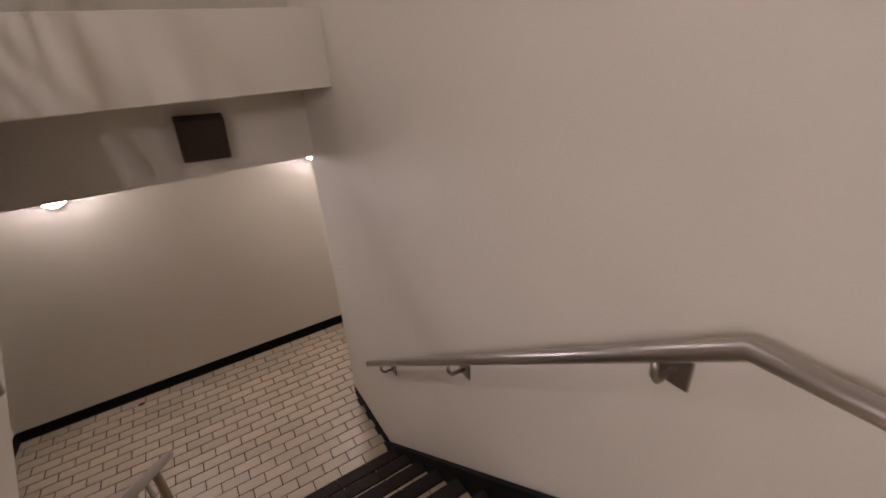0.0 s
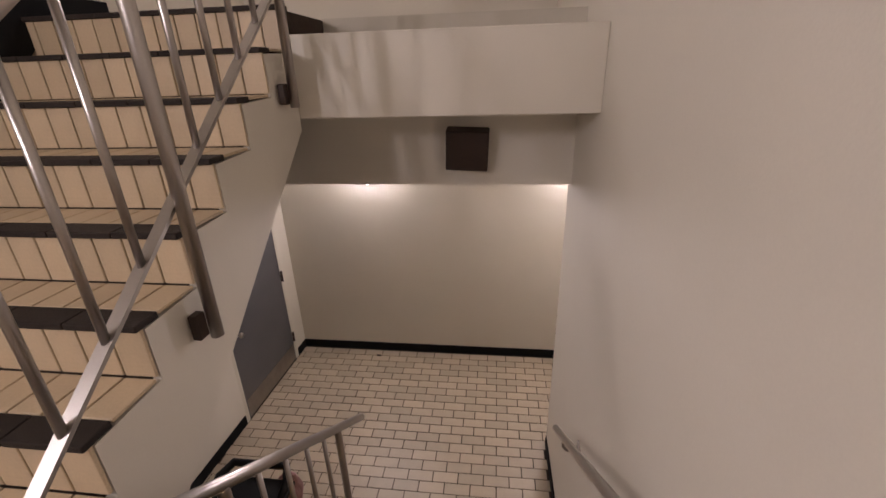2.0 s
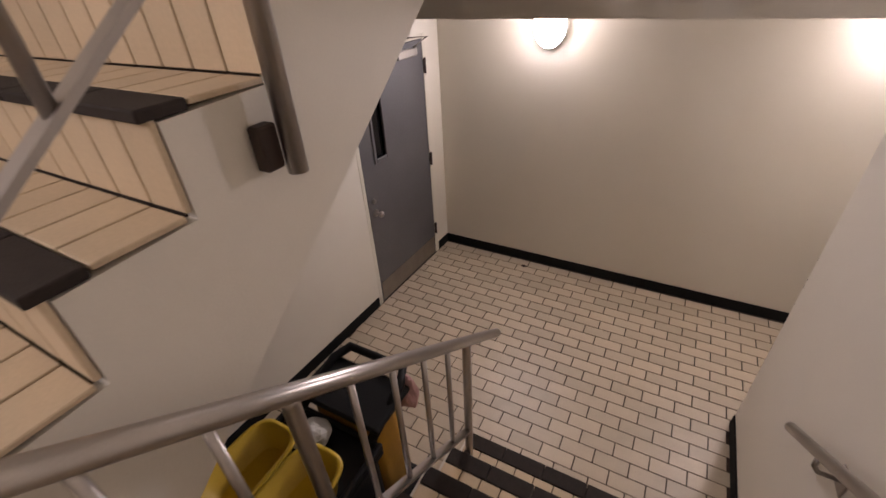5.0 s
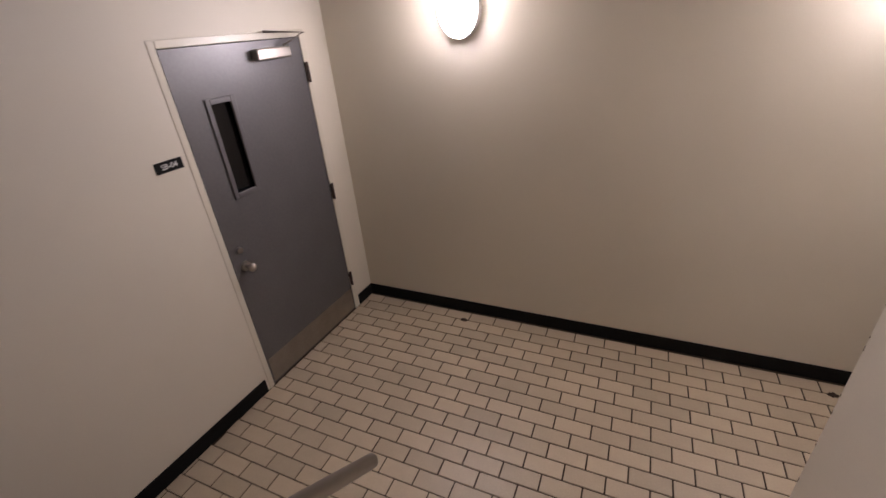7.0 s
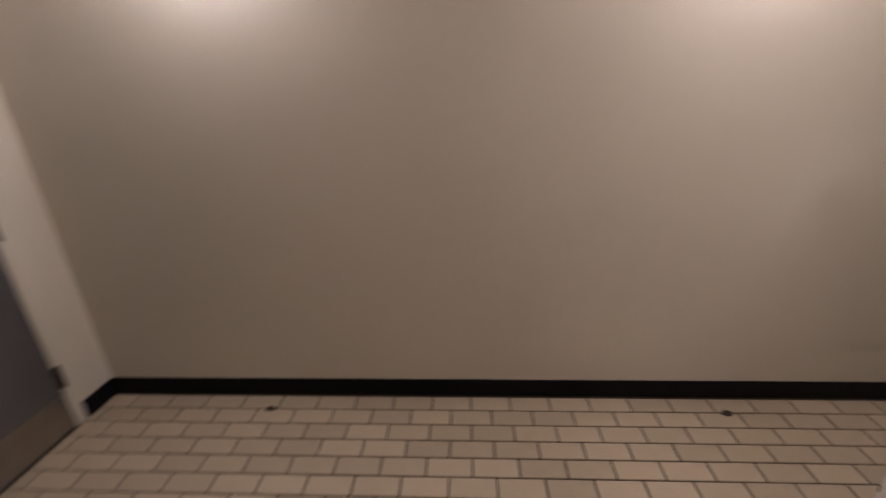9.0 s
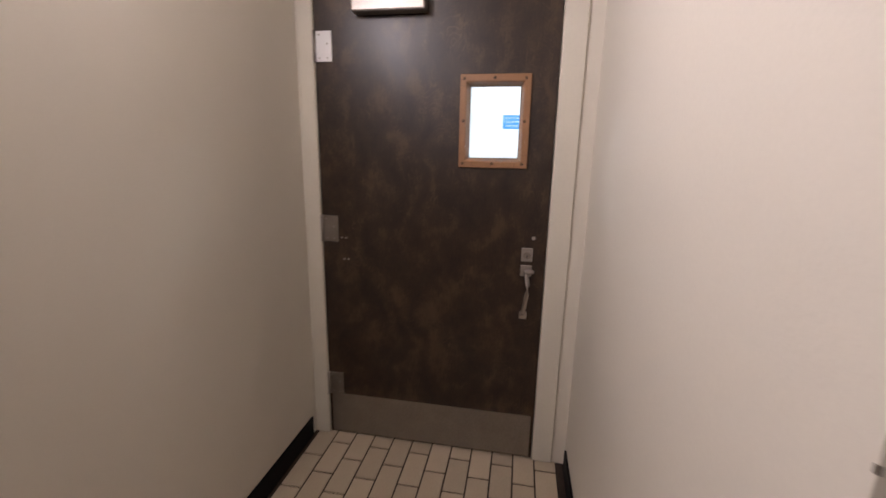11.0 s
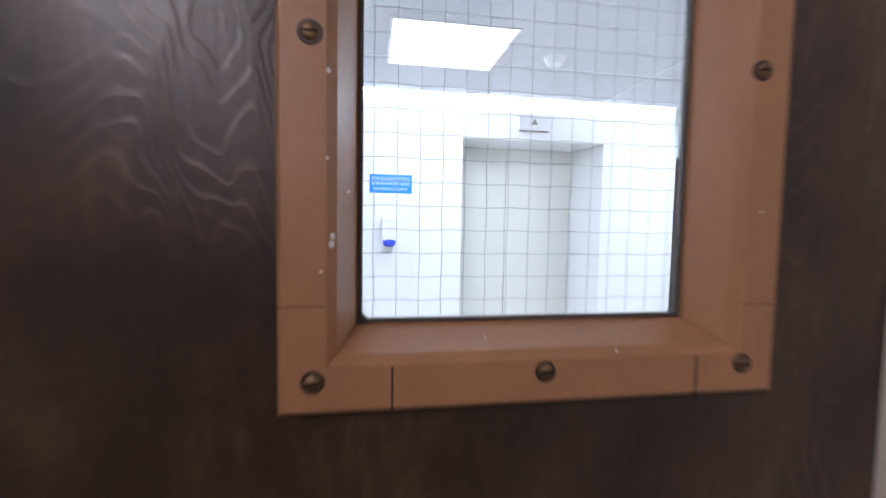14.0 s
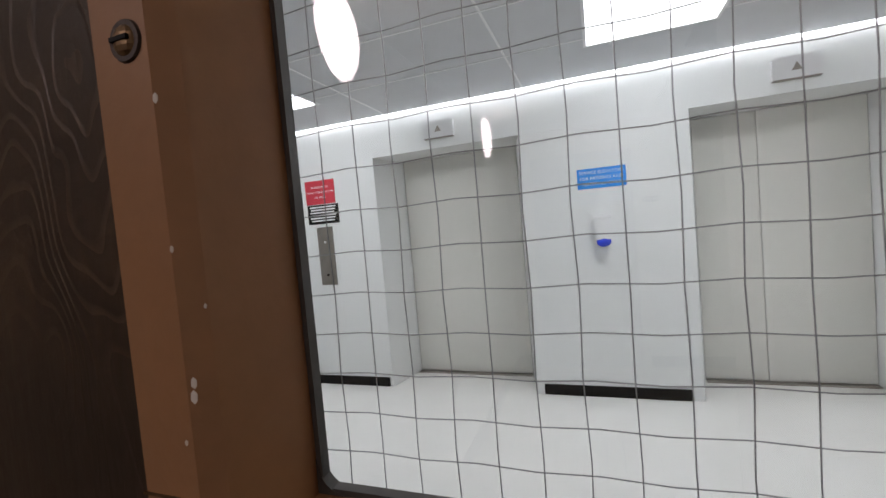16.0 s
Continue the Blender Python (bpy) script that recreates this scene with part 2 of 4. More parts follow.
def mesh_of(name, bm, material):
    me = bpy.data.meshes.new(name)
    bm.to_mesh(me)
    bm.free()
    me.materials.append(material)
    return me


def thing(name, bm, material, label, category, group="", kind="", m=None):
    ob = new(name, mesh_of(name, bm, material))
    if m is not None:
        ob.matrix_basis = m
    return tagged(ob, label, category, group, kind)


def empty(name, m, label, category, group="", kind=""):
    ob = new(name)
    ob.matrix_basis = m
    ob.empty_display_size = 0.1
    return tagged(ob, label, category, group, kind)


def part(name, bm, material, parent, label=""):
    ob = new(name, mesh_of(name, bm, material))
    ob.parent = parent
    return tagged(ob, label)


def place(name, me, parent, x, y, z):
    ob = new(name, me)
    ob.parent = parent
    ob.location = (x, y, z)
    return ob


def lettering(name, text, size, m, material, parent):
    cu = bpy.data.curves.new(name, "FONT")
    cu.body, cu.size, cu.align_x, cu.align_y, cu.extrude = text, size, "CENTER", "CENTER", 0.0006
    tmp = bpy.data.objects.new(name, cu)
    scene.collection.objects.link(tmp)
    me = bpy.data.meshes.new_from_object(tmp.evaluated_get(bpy.context.evaluated_depsgraph_get()))
    bpy.data.objects.remove(tmp)
    me.materials.clear()
    me.materials.append(material)
    ob = new(name, me)
    ob.parent = parent
    ob.matrix_basis = m
    return ob


# ---- plan ----
RISE, GO = 0.1847, 0.2345
YF = 5.40                    # far wall
XR, YE = 1.44, 4.16          # stair wall and its end
XD = 2.915                   # face of the wooden door
LAND = 9 * RISE              # half landing
UP = 18 * RISE               # upper floor
TOP = 5.8
CZ = 2.345                   # ceiling over the lower landing
YB = -0.25                   # wall behind the half landing
SKEW = math.atan(0.0425)
LEFT = Matrix.Translation((-1.275, YF, 0)) @ Matrix.Rotation(-SKEW, 4, "Z")


def nose_y(k):
    return 3.26 - GO * (k - 1)


def wall(name, bm, label, material=PAINT, m=None):
    return thing(name, bm, material, label, "wall", kind="structure", m=m)


# ---- lower landing and stairwell shell ----
thing("floor", box(-1.7, 3.2, 1.2, 5.5, -0.12, -0.004), GROUT, "brown grout bed under cream floor tiles", "floor", kind="structure")
wall("wall_far", box(-1.6, XD + 0.14, YF, YF + 0.15, -0.1, CZ + 0.02), "cream painted wall behind the lower landing")
wall("wall_far_upper", box(-1.6, XR, YF, YF + 0.15, CZ + 0.03, TOP), "cream painted wall of the upper landing")
DW0, DW1, DH = 0.245, 1.195, 2.095
wall("wall_left", box(-0.15, 0, -DW0, 0, -0.1, CZ + 0.02), "cream painted stairwell wall beside the grey door", m=LEFT)
wall("wall_left_over_door", box(-0.15, 0, -DW1, -DW0, DH, CZ + 0.02), "cream painted wall above the grey door", m=LEFT)
wall("wall_left_long", box(-0.15, 0, -6.0, -DW1, -0.1, CZ + 0.02), "cream painted stairwell wall under the upper flight", m=LEFT)
wall("wall_left_upper", box(-0.15, 0, -6.0, 0.0, CZ + 0.024, TOP), "cream painted stairwell wall beside the upper flight", m=LEFT)
wall("wall_right", box(XR, XR + 0.2, YB, YE, -0.1, TOP), "smooth cream painted stair wall with soft shadows", m=None)
wall("wall_passage", box(XR + 0.2, XD + 0.14, YE - 0.2, YE, -0.1, CZ + 0.02), "cream painted wall beside the wooden door")
wall("wall_back", box(-1.7, XR, YB - 0.15, YB, -0.1, TOP), "cream painted wall behind the half landing")
wall("wall_upper_side", box(XR, XR + 0.2, YE, YF + 0.15, CZ + 0.12, TOP), "cream painted wall closing the upper landing")
thing("ceiling", box(-1.6, XD + 0.14, YE, YF, CZ, CZ + 0.1), CEIL, "cream painted ceiling over the lower landing", "ceiling", kind="structure")
thing("ceiling_upper", box(-1.7, XR + 0.2, YB, YF, TOP, TOP + 0.1), CEIL, "cream painted ceiling high above the stairs", "ceiling", kind="structure")
thing("ceiling_step", box(-0.02, XR, 3.602, YE - 0.1, 2.83, 2.9), CEIL, "cream painted underside of the upper landing edge", "ceiling", kind="structure")
wall("beam", box(-1.45, XR, YE - 0.1, YE, CZ - 0.01, 3.0), "cream painted drop beam in shade over the landing")
wall("fascia", box(-0.018, XR, 3.45, 3.6, 2.825, 3.205, 0.004), "cream painted slab edge of the upper landing")
thing("upper_landing", box(-1.45, XR, 4.02, YF, 2.98, UP), CEIL, "tiled upper landing slab with a shaded edge", "floor", kind="structure")


def baseboard(name, bm, m=None):
    return thing(name, bm, BLACK, "black rubber cove baseboard along the wall", "baseboard", kind="structure", m=m)


baseboard("baseboard_far", box(-1.275, XD - 0.04, YF - 0.009, YF, 0.0, 0.102, 0.003))
baseboard("baseboard_left", box(0, 0.009, -DW0 + 0.05, -0.009, 0.0, 0.102, 0.003), LEFT)
baseboard("baseboard_left_long", box(0, 0.009, -4.1, -DW1 - 0.05, 0.0, 0.102, 0.003), LEFT)
baseboard("baseboard_passage", box(XR, XD - 0.04, YE, YE + 0.009, 0.0, 0.102, 0.003))
baseboard("baseboard_right", box(XR - 0.009, XR, nose_y(1) + 0.05, YE, 0.0, 0.102, 0.003))

# chipped paint along the worn wall corner
for z, hgt, dep in ((1.30, 0.012, 0.003), (1.18, 0.008, 0.003), (1.13, 0.02, 0.003), (1.02, 0.008, 0.002), (0.94, 0.01, 0.003), (0.86, 0.015, 0.003), (0.70, 0.012, 0.004), (0.50, 0.025, 0.005), (0.35, 0.03, 0.005)):
    bm = prism([(XR - 0.0008, YE + 0.0008), (XR + dep, YE + 0.0008), (XR + dep * 0.4, YE - 0.002), (XR - 0.0008, YE - dep)], "z", z, z + hgt)
    thing("paint_chip", bm, CHIP, "chipped paint on the worn wall corner", "paint chip", kind="structure")

# ---- steps ----


def tread_mesh(w, d):
    return mesh_of("tile", box(0.003, w - 0.003, 0.003, d - 0.003, -0.012, 0.0, 0.0022), STEPT)


def flight(name, label, x0, x1, corner, base, n, up, body):
    """corner(k): y of tread k's riser side; up: +1 climbs along +y."""
    root = empty(name, pose(0, 0, 0), label, "stairs", kind="structure")
    part("step_body", body, GROUT, root)
    strip = 0.088
    cols = 13
    w = (x1 - x0) / cols
    t_tile = tread_mesh(w, GO - strip + 0.012)
    r_tile = mesh_of("riser_tile", box(0.003, w - 0.003, 0.0, 0.012, 0.003, RISE - 0.016, 0.0022), STEPT)
    ncol = 6
    wn = (x1 - x0) / ncol
    n_tile = mesh_of("nosing_tile", box(0.0015, wn - 0.0015, 0.0, strip, -0.02, 0.002, 0.004, 2), NOSE)
    return root, strip, cols, w, t_tile, r_tile, ncol, wn, n_tile


# the flight walked down
X0, X1 = 0.014, XR - 0.03
poly = [(nose_y(1) - 0.014, -0.004)]
for k in range(1, 10):
    poly += [(nose_y(k) - 0.014, k * RISE - 0.012), (nose_y(k + 1) - 0.014, k * RISE - 0.012)]
poly += [(nose_y(10), 1.30), (nose_y(9), 1.30), (nose_y(1) - 0.35, -0.004)]
root, strip, cols, w, t_tile, r_tile, ncol, wn, n_tile = flight("stairs_down", "tan tiled stairs with black abrasive nosings going down", X0, X1, None, 0, 9, -1, prism(poly, "x", X0, X1))
for k in range(1, 10):
    for c in range(cols):
        if k < 9:
            place("tread_tile", t_tile, root, X0 + c * w, nose_y(k + 1) - 0.012, k * RISE)
        place("riser_tile", r_tile, root, X0 + c * w, nose_y(k) - 0.016, (k - 1) * RISE)
    for c in range(ncol):
        place("nosing_tile", n_tile, root, X0 + c * wn, nose_y(k) - strip + 0.003, k * RISE)
# stepped black skirting along the stair wall
sl = RISE / GO
poly = [(3.26 + 0.16, 0.0), (3.26 + 0.16, 0.09), (nose_y(9), LAND + 0.055 + 0.06), (nose_y(9) - 0.05, LAND + 0.10), (nose_y(9) - 0.05, LAND - 0.2), (nose_y(1) - 0.2, 0.0)]
thing("stair_skirting", prism(poly, "x", XR - 0.03, XR - 0.002), BLACK, "black stepped skirting beside the stairs", "baseboard", kind="structure")
poly = [(nose_y(1) - 0.018, 0), (nose_y(1) - 0.018, RISE - 0.022)]
for k in range(1, 9):
    poly += [(nose_y(k + 1) - 0.018, k * RISE - 0.022), (nose_y(k + 1) - 0.018, (k + 1) * RISE - 0.022)]
poly += [(nose_y(9) - 0.1, LAND - 0.022), (nose_y(9) - 0.1, 1.30), (nose_y(1) - 0.4, 0)]
thing("stair_string", prism(poly, "x", -0.002, 0.0135), PAINT, "cream painted stepped side of the lower stairs", "stairs", kind="structure")
thing("half_landing", box(-1.5, XR, YB, nose_y(9) - 0.016, 1.30, LAND - 0.012), GROUT, "half landing slab between the two flights", "floor", kind="structure")
bm = bmesh.new()
for i in range(15):
    for j in range(8):
        box_bm(bm, -1.4 + i * 0.19 + 0.003, -1.4 + i * 0.19 + 0.187, YB + j * 0.2 + 0.003, min(YB + j * 0.2 + 0.197, nose_y(9) - 0.1), LAND - 0.012, LAND)
tagged(new("landing_tiles", mesh_of("landing_tiles", bm, TILES)), "cream tiles of the half landing", "tiles", kind="stuff")

# the flight climbing beside it
GU = 0.2385


def cor(k):
    return 2.222 + GU * (k - 3)


UX0, UX1 = -1.40, -0.018
poly = []
for k in range(0, 9):
    poly += [(cor(k) + 0.014, LAND + k * RISE - 0.012), (cor(k) + 0.014, LAND + (k + 1) * RISE - 0.012)]
poly += [(4.0, UP - 0.012), (4.0, 2.9), (3.52, 2.9), (1.49, 2.115 + 0.788 * (1.49 - 2.62))]
root, strip, cols, w, t_tile, r_tile, ncol, wn, n_tile = flight("stairs_up", "tan tiled stairs with black nosings climbing up", UX0, UX1, None, LAND, 9, 1, prism(poly, "x", UX0, UX1 - 0.03))
t_tile = mesh_of("tile", box(0.003, w - 0.003, 0.0, GU - strip + 0.0085, -0.012, 0.0, 0.0022), STEPT)
n_up = mesh_of("nosing_tile", box(0.0015, wn - 0.0015, 0.0, strip, -0.02, 0.002, 0.004, 2), NOSE)
for k in range(0, 9):
    for c in range(cols):
        place("riser_tile", r_tile, root, UX0 + c * w, cor(k) + 0.002, LAND + k * RISE)
        if k:
            place("tread_tile", t_tile, root, UX0 + c * w, cor(k - 1) + strip - 0.009, LAND + k * RISE)
    for c in range(ncol):
        place("nosing_tile", n_up, root, UX0 + c * wn, cor(k) - 0.013, LAND + (k + 1) * RISE)
# plastered outer string: follows the steps above, slopes below
poly = []
for k in range(0, 9):
    poly += [(cor(k) + 0.017, LAND + k * RISE - 0.014), (cor(k) + 0.017, LAND + (k + 1) * RISE - 0.024)]
poly += [(3.449, UP - 0.034), (3.449, 2.115 + 0.788 * (3.449 - 2.62)), (1.49, 2.115 + 0.788 * (1.49 - 2.62))]
thing("stair_side", prism(poly, "x", -0.052, -0.020), PAINT, "cream plastered side of the climbing stairs", "stairs", kind="structure")
so = lambda y, d: 2.115 + 0.788 * (y - 2.62) - d
bm = bmesh.new()
vs = [[bm.verts.new((px, yy, so(yy, pd))) for px, pd in ((-0.023, 0.001), (-0.074, 0.045), (-0.116, 0.001))] for yy in (1.6, 3.44)]
bm.faces.new(vs[0])
bm.faces.new(vs[1][::-1])
for q in range(3):
    bm.faces.new((vs[0][q], vs[1][q], vs[1][(q + 1) % 3], vs[0][(q + 1) % 3]))
bmesh.ops.recalc_face_normals(bm, faces=bm.faces)
thing("red_stripe", bm, RED, "dark red warning edge along the stair underside", "stripe", kind="structure")

poly = [(cor(0), LAND), (cor(0), LAND + 0.28), (cor(8) + 0.05, UP + 0.13), (3.95, UP + 0.13), (3.95, UP - 0.01), (cor(8) + 0.05, UP - 0.1), (cor(1), LAND)]
thing("wall_skirting", prism(poly, "x", -1.42, -1.335), BLACK, "black sloping skirting beside the climbing stairs", "baseboard", kind="structure")

# ---- floor tiles ----
TW, TD = 0.2035, 0.0985
tile_me = mesh_of("floor_tile", box(0.004, TW - 0.004, 0.0035, TD - 0.0035, -0.012, 0.0, 0.002), TILE)


def left_x(y):
    return -1.275 - 0.0425 * (YF - y)


loose = bmesh.new()
fl = empty("floor_tiles", pose(0, 0, 0), "worn cream brick-pattern floor tiles with dark joints", "floor tiles", kind="structure")
row = 0
y = YF - 0.019
while y > 1.3:
    y0 = y - TD
    off = -1.736 + (TW / 2 if row % 2 else 0)
    xa, xb = left_x(y) + 0.002, (XD + 0.1 if y0 > YE - 0.02 else (XR - 0.002 if y > nose_y(1) + 0.02 else 0.012))
    i = math.floor((xa - off) / TW)
    while off + i * TW < xb:
        a, b = max(xa, off + i * TW), min(xb, off + (i + 1) * TW)
        if b - a > 0.02:
            if b - a > TW - 1e-4 and y0 > 3.95:
                place("floor_tile", tile_me, fl, a, y0, random.uniform(-0.0006, 0.0004))
            else:
                box_bm(loose, a + 0.004, b - 0.004, y0 + 0.0035, y - 0.0035, -0.012, random.uniform(-0.0006, 0.0004))
        i += 1
    y = y0
    row += 1
rest = part("cut_tiles", loose, TILES, fl)
rest["kind"] = "stuff"
for sx in (-0.344, 1.975):
    bm = bmesh.new()
    vs = [bm.verts.new((math.cos(a) * 0.03 * random.uniform(0.55, 1.25), math.sin(a) * 0.02 * random.uniform(0.6, 1.3), 0)) for a in [i * math.pi / 9 for i in range(18)]]
    bm.faces.new(vs)
    ext = bmesh.ops.extrude_face_region(bm, geom=bm.faces[:])
    bmesh.ops.translate(bm, verts=[v for v in ext["geom"] if isinstance(v, bmesh.types.BMVert)], vec=(0, 0, 0.003))
    bmesh.ops.recalc_face_normals(bm, faces=bm.faces)
    thing("floor_stain", bm, STAINM, "dark rusty stain on the floor tiles", "stain", "stains by the wall", m=pose(sx, 5.278, 0.0))

# ---- railings ----


def railing(name, label, x, y_a, y_b, top, bottom, posts, low, side):
    """top(y), bottom(y): heights of handrail and bottom bar; posts: y of the thick posts; low(y): foot of a post."""
    root = empty(name, pose(x, y_a, low(y_a)), label, "railing")
    inv = Matrix.Translation((-x, -y_a, -low(y_a)))

    def add(n, bm, mt, par=root, lab=""):
        bm.transform(inv)
        return part(n, bm, mt, par, lab)
    add("handrail", tube([(x, y_a, top(y_a)), (x, y_b, top(y_b))], 0.024, 20), STEEL)
    pa, pb = posts[0], posts[-1]
    s = (bottom(pb) - bottom(pa)) / (pb - pa)
    add("bottom_bar", prism([(pa, bottom(pa) - 0.008), (pb, bottom(pb) - 0.008), (pb, bottom(pb) + 0.008), (pa, bottom(pa) + 0.008)], "x", x - 0.019, x + 0.019), STEEL)
    for p, q in zip(posts, posts[1:]):
        for i in range(1, 5):
            yy = p + (q - p) * i / 5
            add("baluster", tube([(x, yy, bottom(yy)), (x, yy, top(yy))], 0.0115, 12), STEEL)
    for p in posts:
        add("post", tube([(x + side * 0.032, p, low(p)), (x + side * 0.032, p, top(p) - 0.03), (x, p, top(p))], 0.0215, 16), STEEL)
        br = add("bracket", box(x + side * 0.004 - 0.016, x + side * 0.004 + 0.016, p - 0.062, p - 0.016, low(p) + 0.015, low(p) + 0.105, 0.004), DARKBOX, root, "dark metal fixing bracket")
    return root


ht = lambda y: 0.88 + 0.742 * (3.455 - y)
railing("stair_railing", "brushed steel railing on the lower stairs", 0.085, 3.46, 1.30, ht, lambda y: ht(y) - 0.66, [3.09, 2.215, 1.40], lambda y: ht(y) - 0.93, 0)
hu = lambda y: 2.405 + 0.777 * (y - 2.082)
railing("upper_railing", "brushed steel railing on the climbing stairs", 0.0, 1.50, 3.50, lambda y: hu(y) + 0.72, hu, [1.60, 2.445, 3.305], lambda y: hu(y) - 0.465, 1)

wr = empty("wall_handrail", pose(XR, 2.3, 1.6), "brushed steel handrail on wall brackets", "handrail")
iw = Matrix.Translation((-XR, -2.3, -1.6))
bm = tube([(1.35, 3.34, 1.012), (1.35, 1.251, 2.532), (1.35, -0.1, 2.532)], 0.0205, 20)
bm.transform(iw)
part("handrail", bm, STEEL, wr)
for yb in (3.10, 2.25, 1.40, 0.3):
    zb = 1.012 + 0.7276 * (3.34 - yb) if yb > 1.26 else 2.532
    bm = tube([(1.35, yb, zb - 0.02), (1.352, yb, zb - 0.06), (1.37, yb, zb - 0.085), (XR - 0.004, yb, zb - 0.088)], 0.008, 10)
    bm.transform(iw)
    arm = part("bracket_arm", bm, STEELD, wr)
    bm = box(XR - 0.008, XR, yb - 0.038, yb + 0.038, zb - 0.13, zb - 0.045, 0.003)
    bm.transform(iw)
    part("wall_plate", bm, STEELD, wr, "square steel wall plate")

# ---- lamps ----


def sconce(m, group="oval wall lamps"):
    root = empty("wall_lamp", m, "lit oval opal glass wall lamp on a pale base", "wall lamp", group)
    bm = bmesh.new()
    bmesh.ops.create_uvsphere(bm, u_segments=36, v_segments=24, radius=1.0)
    bmesh.ops.delete(bm, geom=[v for v in bm.verts if v.co.y > 0.02], context="VERTS")
    for v in bm.verts:
        v.co = Vector((v.co.x * 0.122, -0.052 - abs(v.co.y) ** 0.8 * 0.052, v.co.z * 0.155))
    for f in bm.faces:
        f.smooth = True
    part("shade", bm, LAMPM, root, "glowing opal shade")
    bm = bmesh.new()
    bmesh.ops.create_cone(bm, cap_ends=True, segments=48, radius1=0.128, radius2=0.124, depth=0.056, matrix=Matrix.Translation((0, -0.028, 0)) @ Matrix.Rotation(math.pi / 2, 4, "X"))
    for v in bm.verts:
        v.co.z *= 1.26
    part("base", bm, WHITE, root, "pale oval base tray")
    return root


s1 = sconce(pose(-0.29, YF, 2.163))
copy_thing(s1, pose(1.775, YF, 2.163))
copy_thing(s1, pose(-0.95, YB, LAND + 2.15, 0, 0, 180))
# unseen extra lamp, added to brighten the stairwell and deepen the railing shadows
copy_thing(s1, pose(-1.275 - 0.0425 * 4.8, 0.6, LAND + 2.15, 0, 0, 90 - math.degrees(SKEW)))
# unseen upper-floor lamp, assumed from the one below and added for stairwell light
copy_thing(s1, pose(-0.29, YF, UP + 2.163))

# ---- loudspeaker on the beam ----
sp = thing("speaker_box", box(-0.13, 0.13, -0.10, 0, -0.125, 0.125, 0.006), DARKBOX, "dark brown square loudspeaker box on the beam", "loudspeaker", m=pose(0.785, YE - 0.123, 2.585, 10, 2.5, 0))
part("grille", box(-0.118, 0.118, -0.104, -0.098, -0.113, 0.113, 0.002), DARKBOX, sp)

# ---- grey steel door on the left wall (built in the wall's own frame: y along, x into the room) ----
gd = empty("door_1", LEFT, "closed grey steel door with narrow wired window", "door", kind="structure")
F = 0.032
part("door_frame", box(-0.12, 0.003, -DW1 - F, -DW1 + 0.008, 0, DH + F, 0.003), FRAMEP, gd)
part("door_frame", box(-0.12, 0.003, -DW0 - 0.008, -DW0 + F, 0, DH + F, 0.003), FRAMEP, gd)
part("door_frame", box(-0.12, 0.003, -DW1 + 0.008, -DW0 - 0.008, DH - 0.006, DH + F, 0.003), FRAMEP, gd)
gy0, gy1 = -DW1 + 0.012, -DW0 - 0.012
wy0, wy1, wz0, wz1 = -1.020, -0.864, 1.31, 1.825
bm = bmesh.new()
for a, b, c, d in ((gy0, wy0, 0.008, DH - 0.01), (wy1, gy1, 0.008, DH - 0.01), (wy0, wy1, 0.008, wz0), (wy0, wy1, wz1, DH - 0.01)):
    box_bm(bm, -0.045, 0.0, a, b, c, d)
bmesh.ops.remove_doubles(bm, verts=bm.verts, dist=1e-5)
leaf = part("leaf", bm, GREYD, gd)
for a, b, c, d in ((wy0 - 0.015, wy0 + 0.015, wz0 - 0.015, wz1 + 0.015), (wy1 - 0.015, wy1 + 0.015, wz0 - 0.015, wz1 + 0.015), (wy0 + 0.015, wy1 - 0.015, wz0 - 0.015, wz0 + 0.015), (wy0 + 0.015, wy1 - 0.015, wz1 - 0.015, wz1 + 0.015)):
    part("window_trim", box(0.0, 0.009, a, b, c, d, 0.003), GREYD, leaf)
part("window_pane", box(-0.03, -0.022, wy0 + 0.001, wy1 - 0.001, wz0 + 0.001, wz1 - 0.001), DARKG, leaf, "dark wired glass pane")
part("kick_plate", box(0.0005, 0.0025, gy0 + 0.01, gy1 - 0.01, 0.02, 0.21), STEELD, leaf, "scuffed steel kick plate")
for hz in (1.88, 1.06, 0.30):
    hg = part("hinge", box(0.0035, 0.014, gy1 - 0.004, gy1 + 0.026, hz - 0.057, hz + 0.057, 0.003), DARKBOX, gd, "dark painted hinge")
    part("hinge_pin", tube([(0.016, gy1 + 0.011, hz - 0.062), (0.016, gy1 + 0.011, hz + 0.062)], 0.0075, 10), DARKBOX, hg)
ky = gy0 + 0.075
bm = bmesh.new()
bmesh.ops.create_cone(bm, cap_ends=True, segments=20, radius1=0.033, radius2=0.03, depth=0.012, matrix=Matrix.Translation((0.006, ky, 0.90)) @ Matrix.Rotation(math.pi / 2, 4, "Y"))
tube_bm(bm, [(0.01, ky, 0.90), (0.055, ky, 0.90)], 0.013, 14)
bmesh.ops.create_uvsphere(bm, u_segments=16, v_segments=10, radius=0.028, matrix=Matrix.Translation((0.06, ky, 0.90)) @ Matrix.Diagonal((0.7, 1, 1, 1)))
part("door_knob", bm, STEEL, leaf, "steel door knob")
bm = bmesh.new()
bmesh.ops.create_cone(bm, cap_ends=True, segments=20, radius1=0.022, radius2=0.018, depth=0.016, matrix=Matrix.Translation((0.008, ky - 0.01, 1.01)) @ Matrix.Rotation(math.pi / 2, 4, "Y"))
part("deadbolt", bm, STEEL, leaf, "steel deadbolt cylinder")
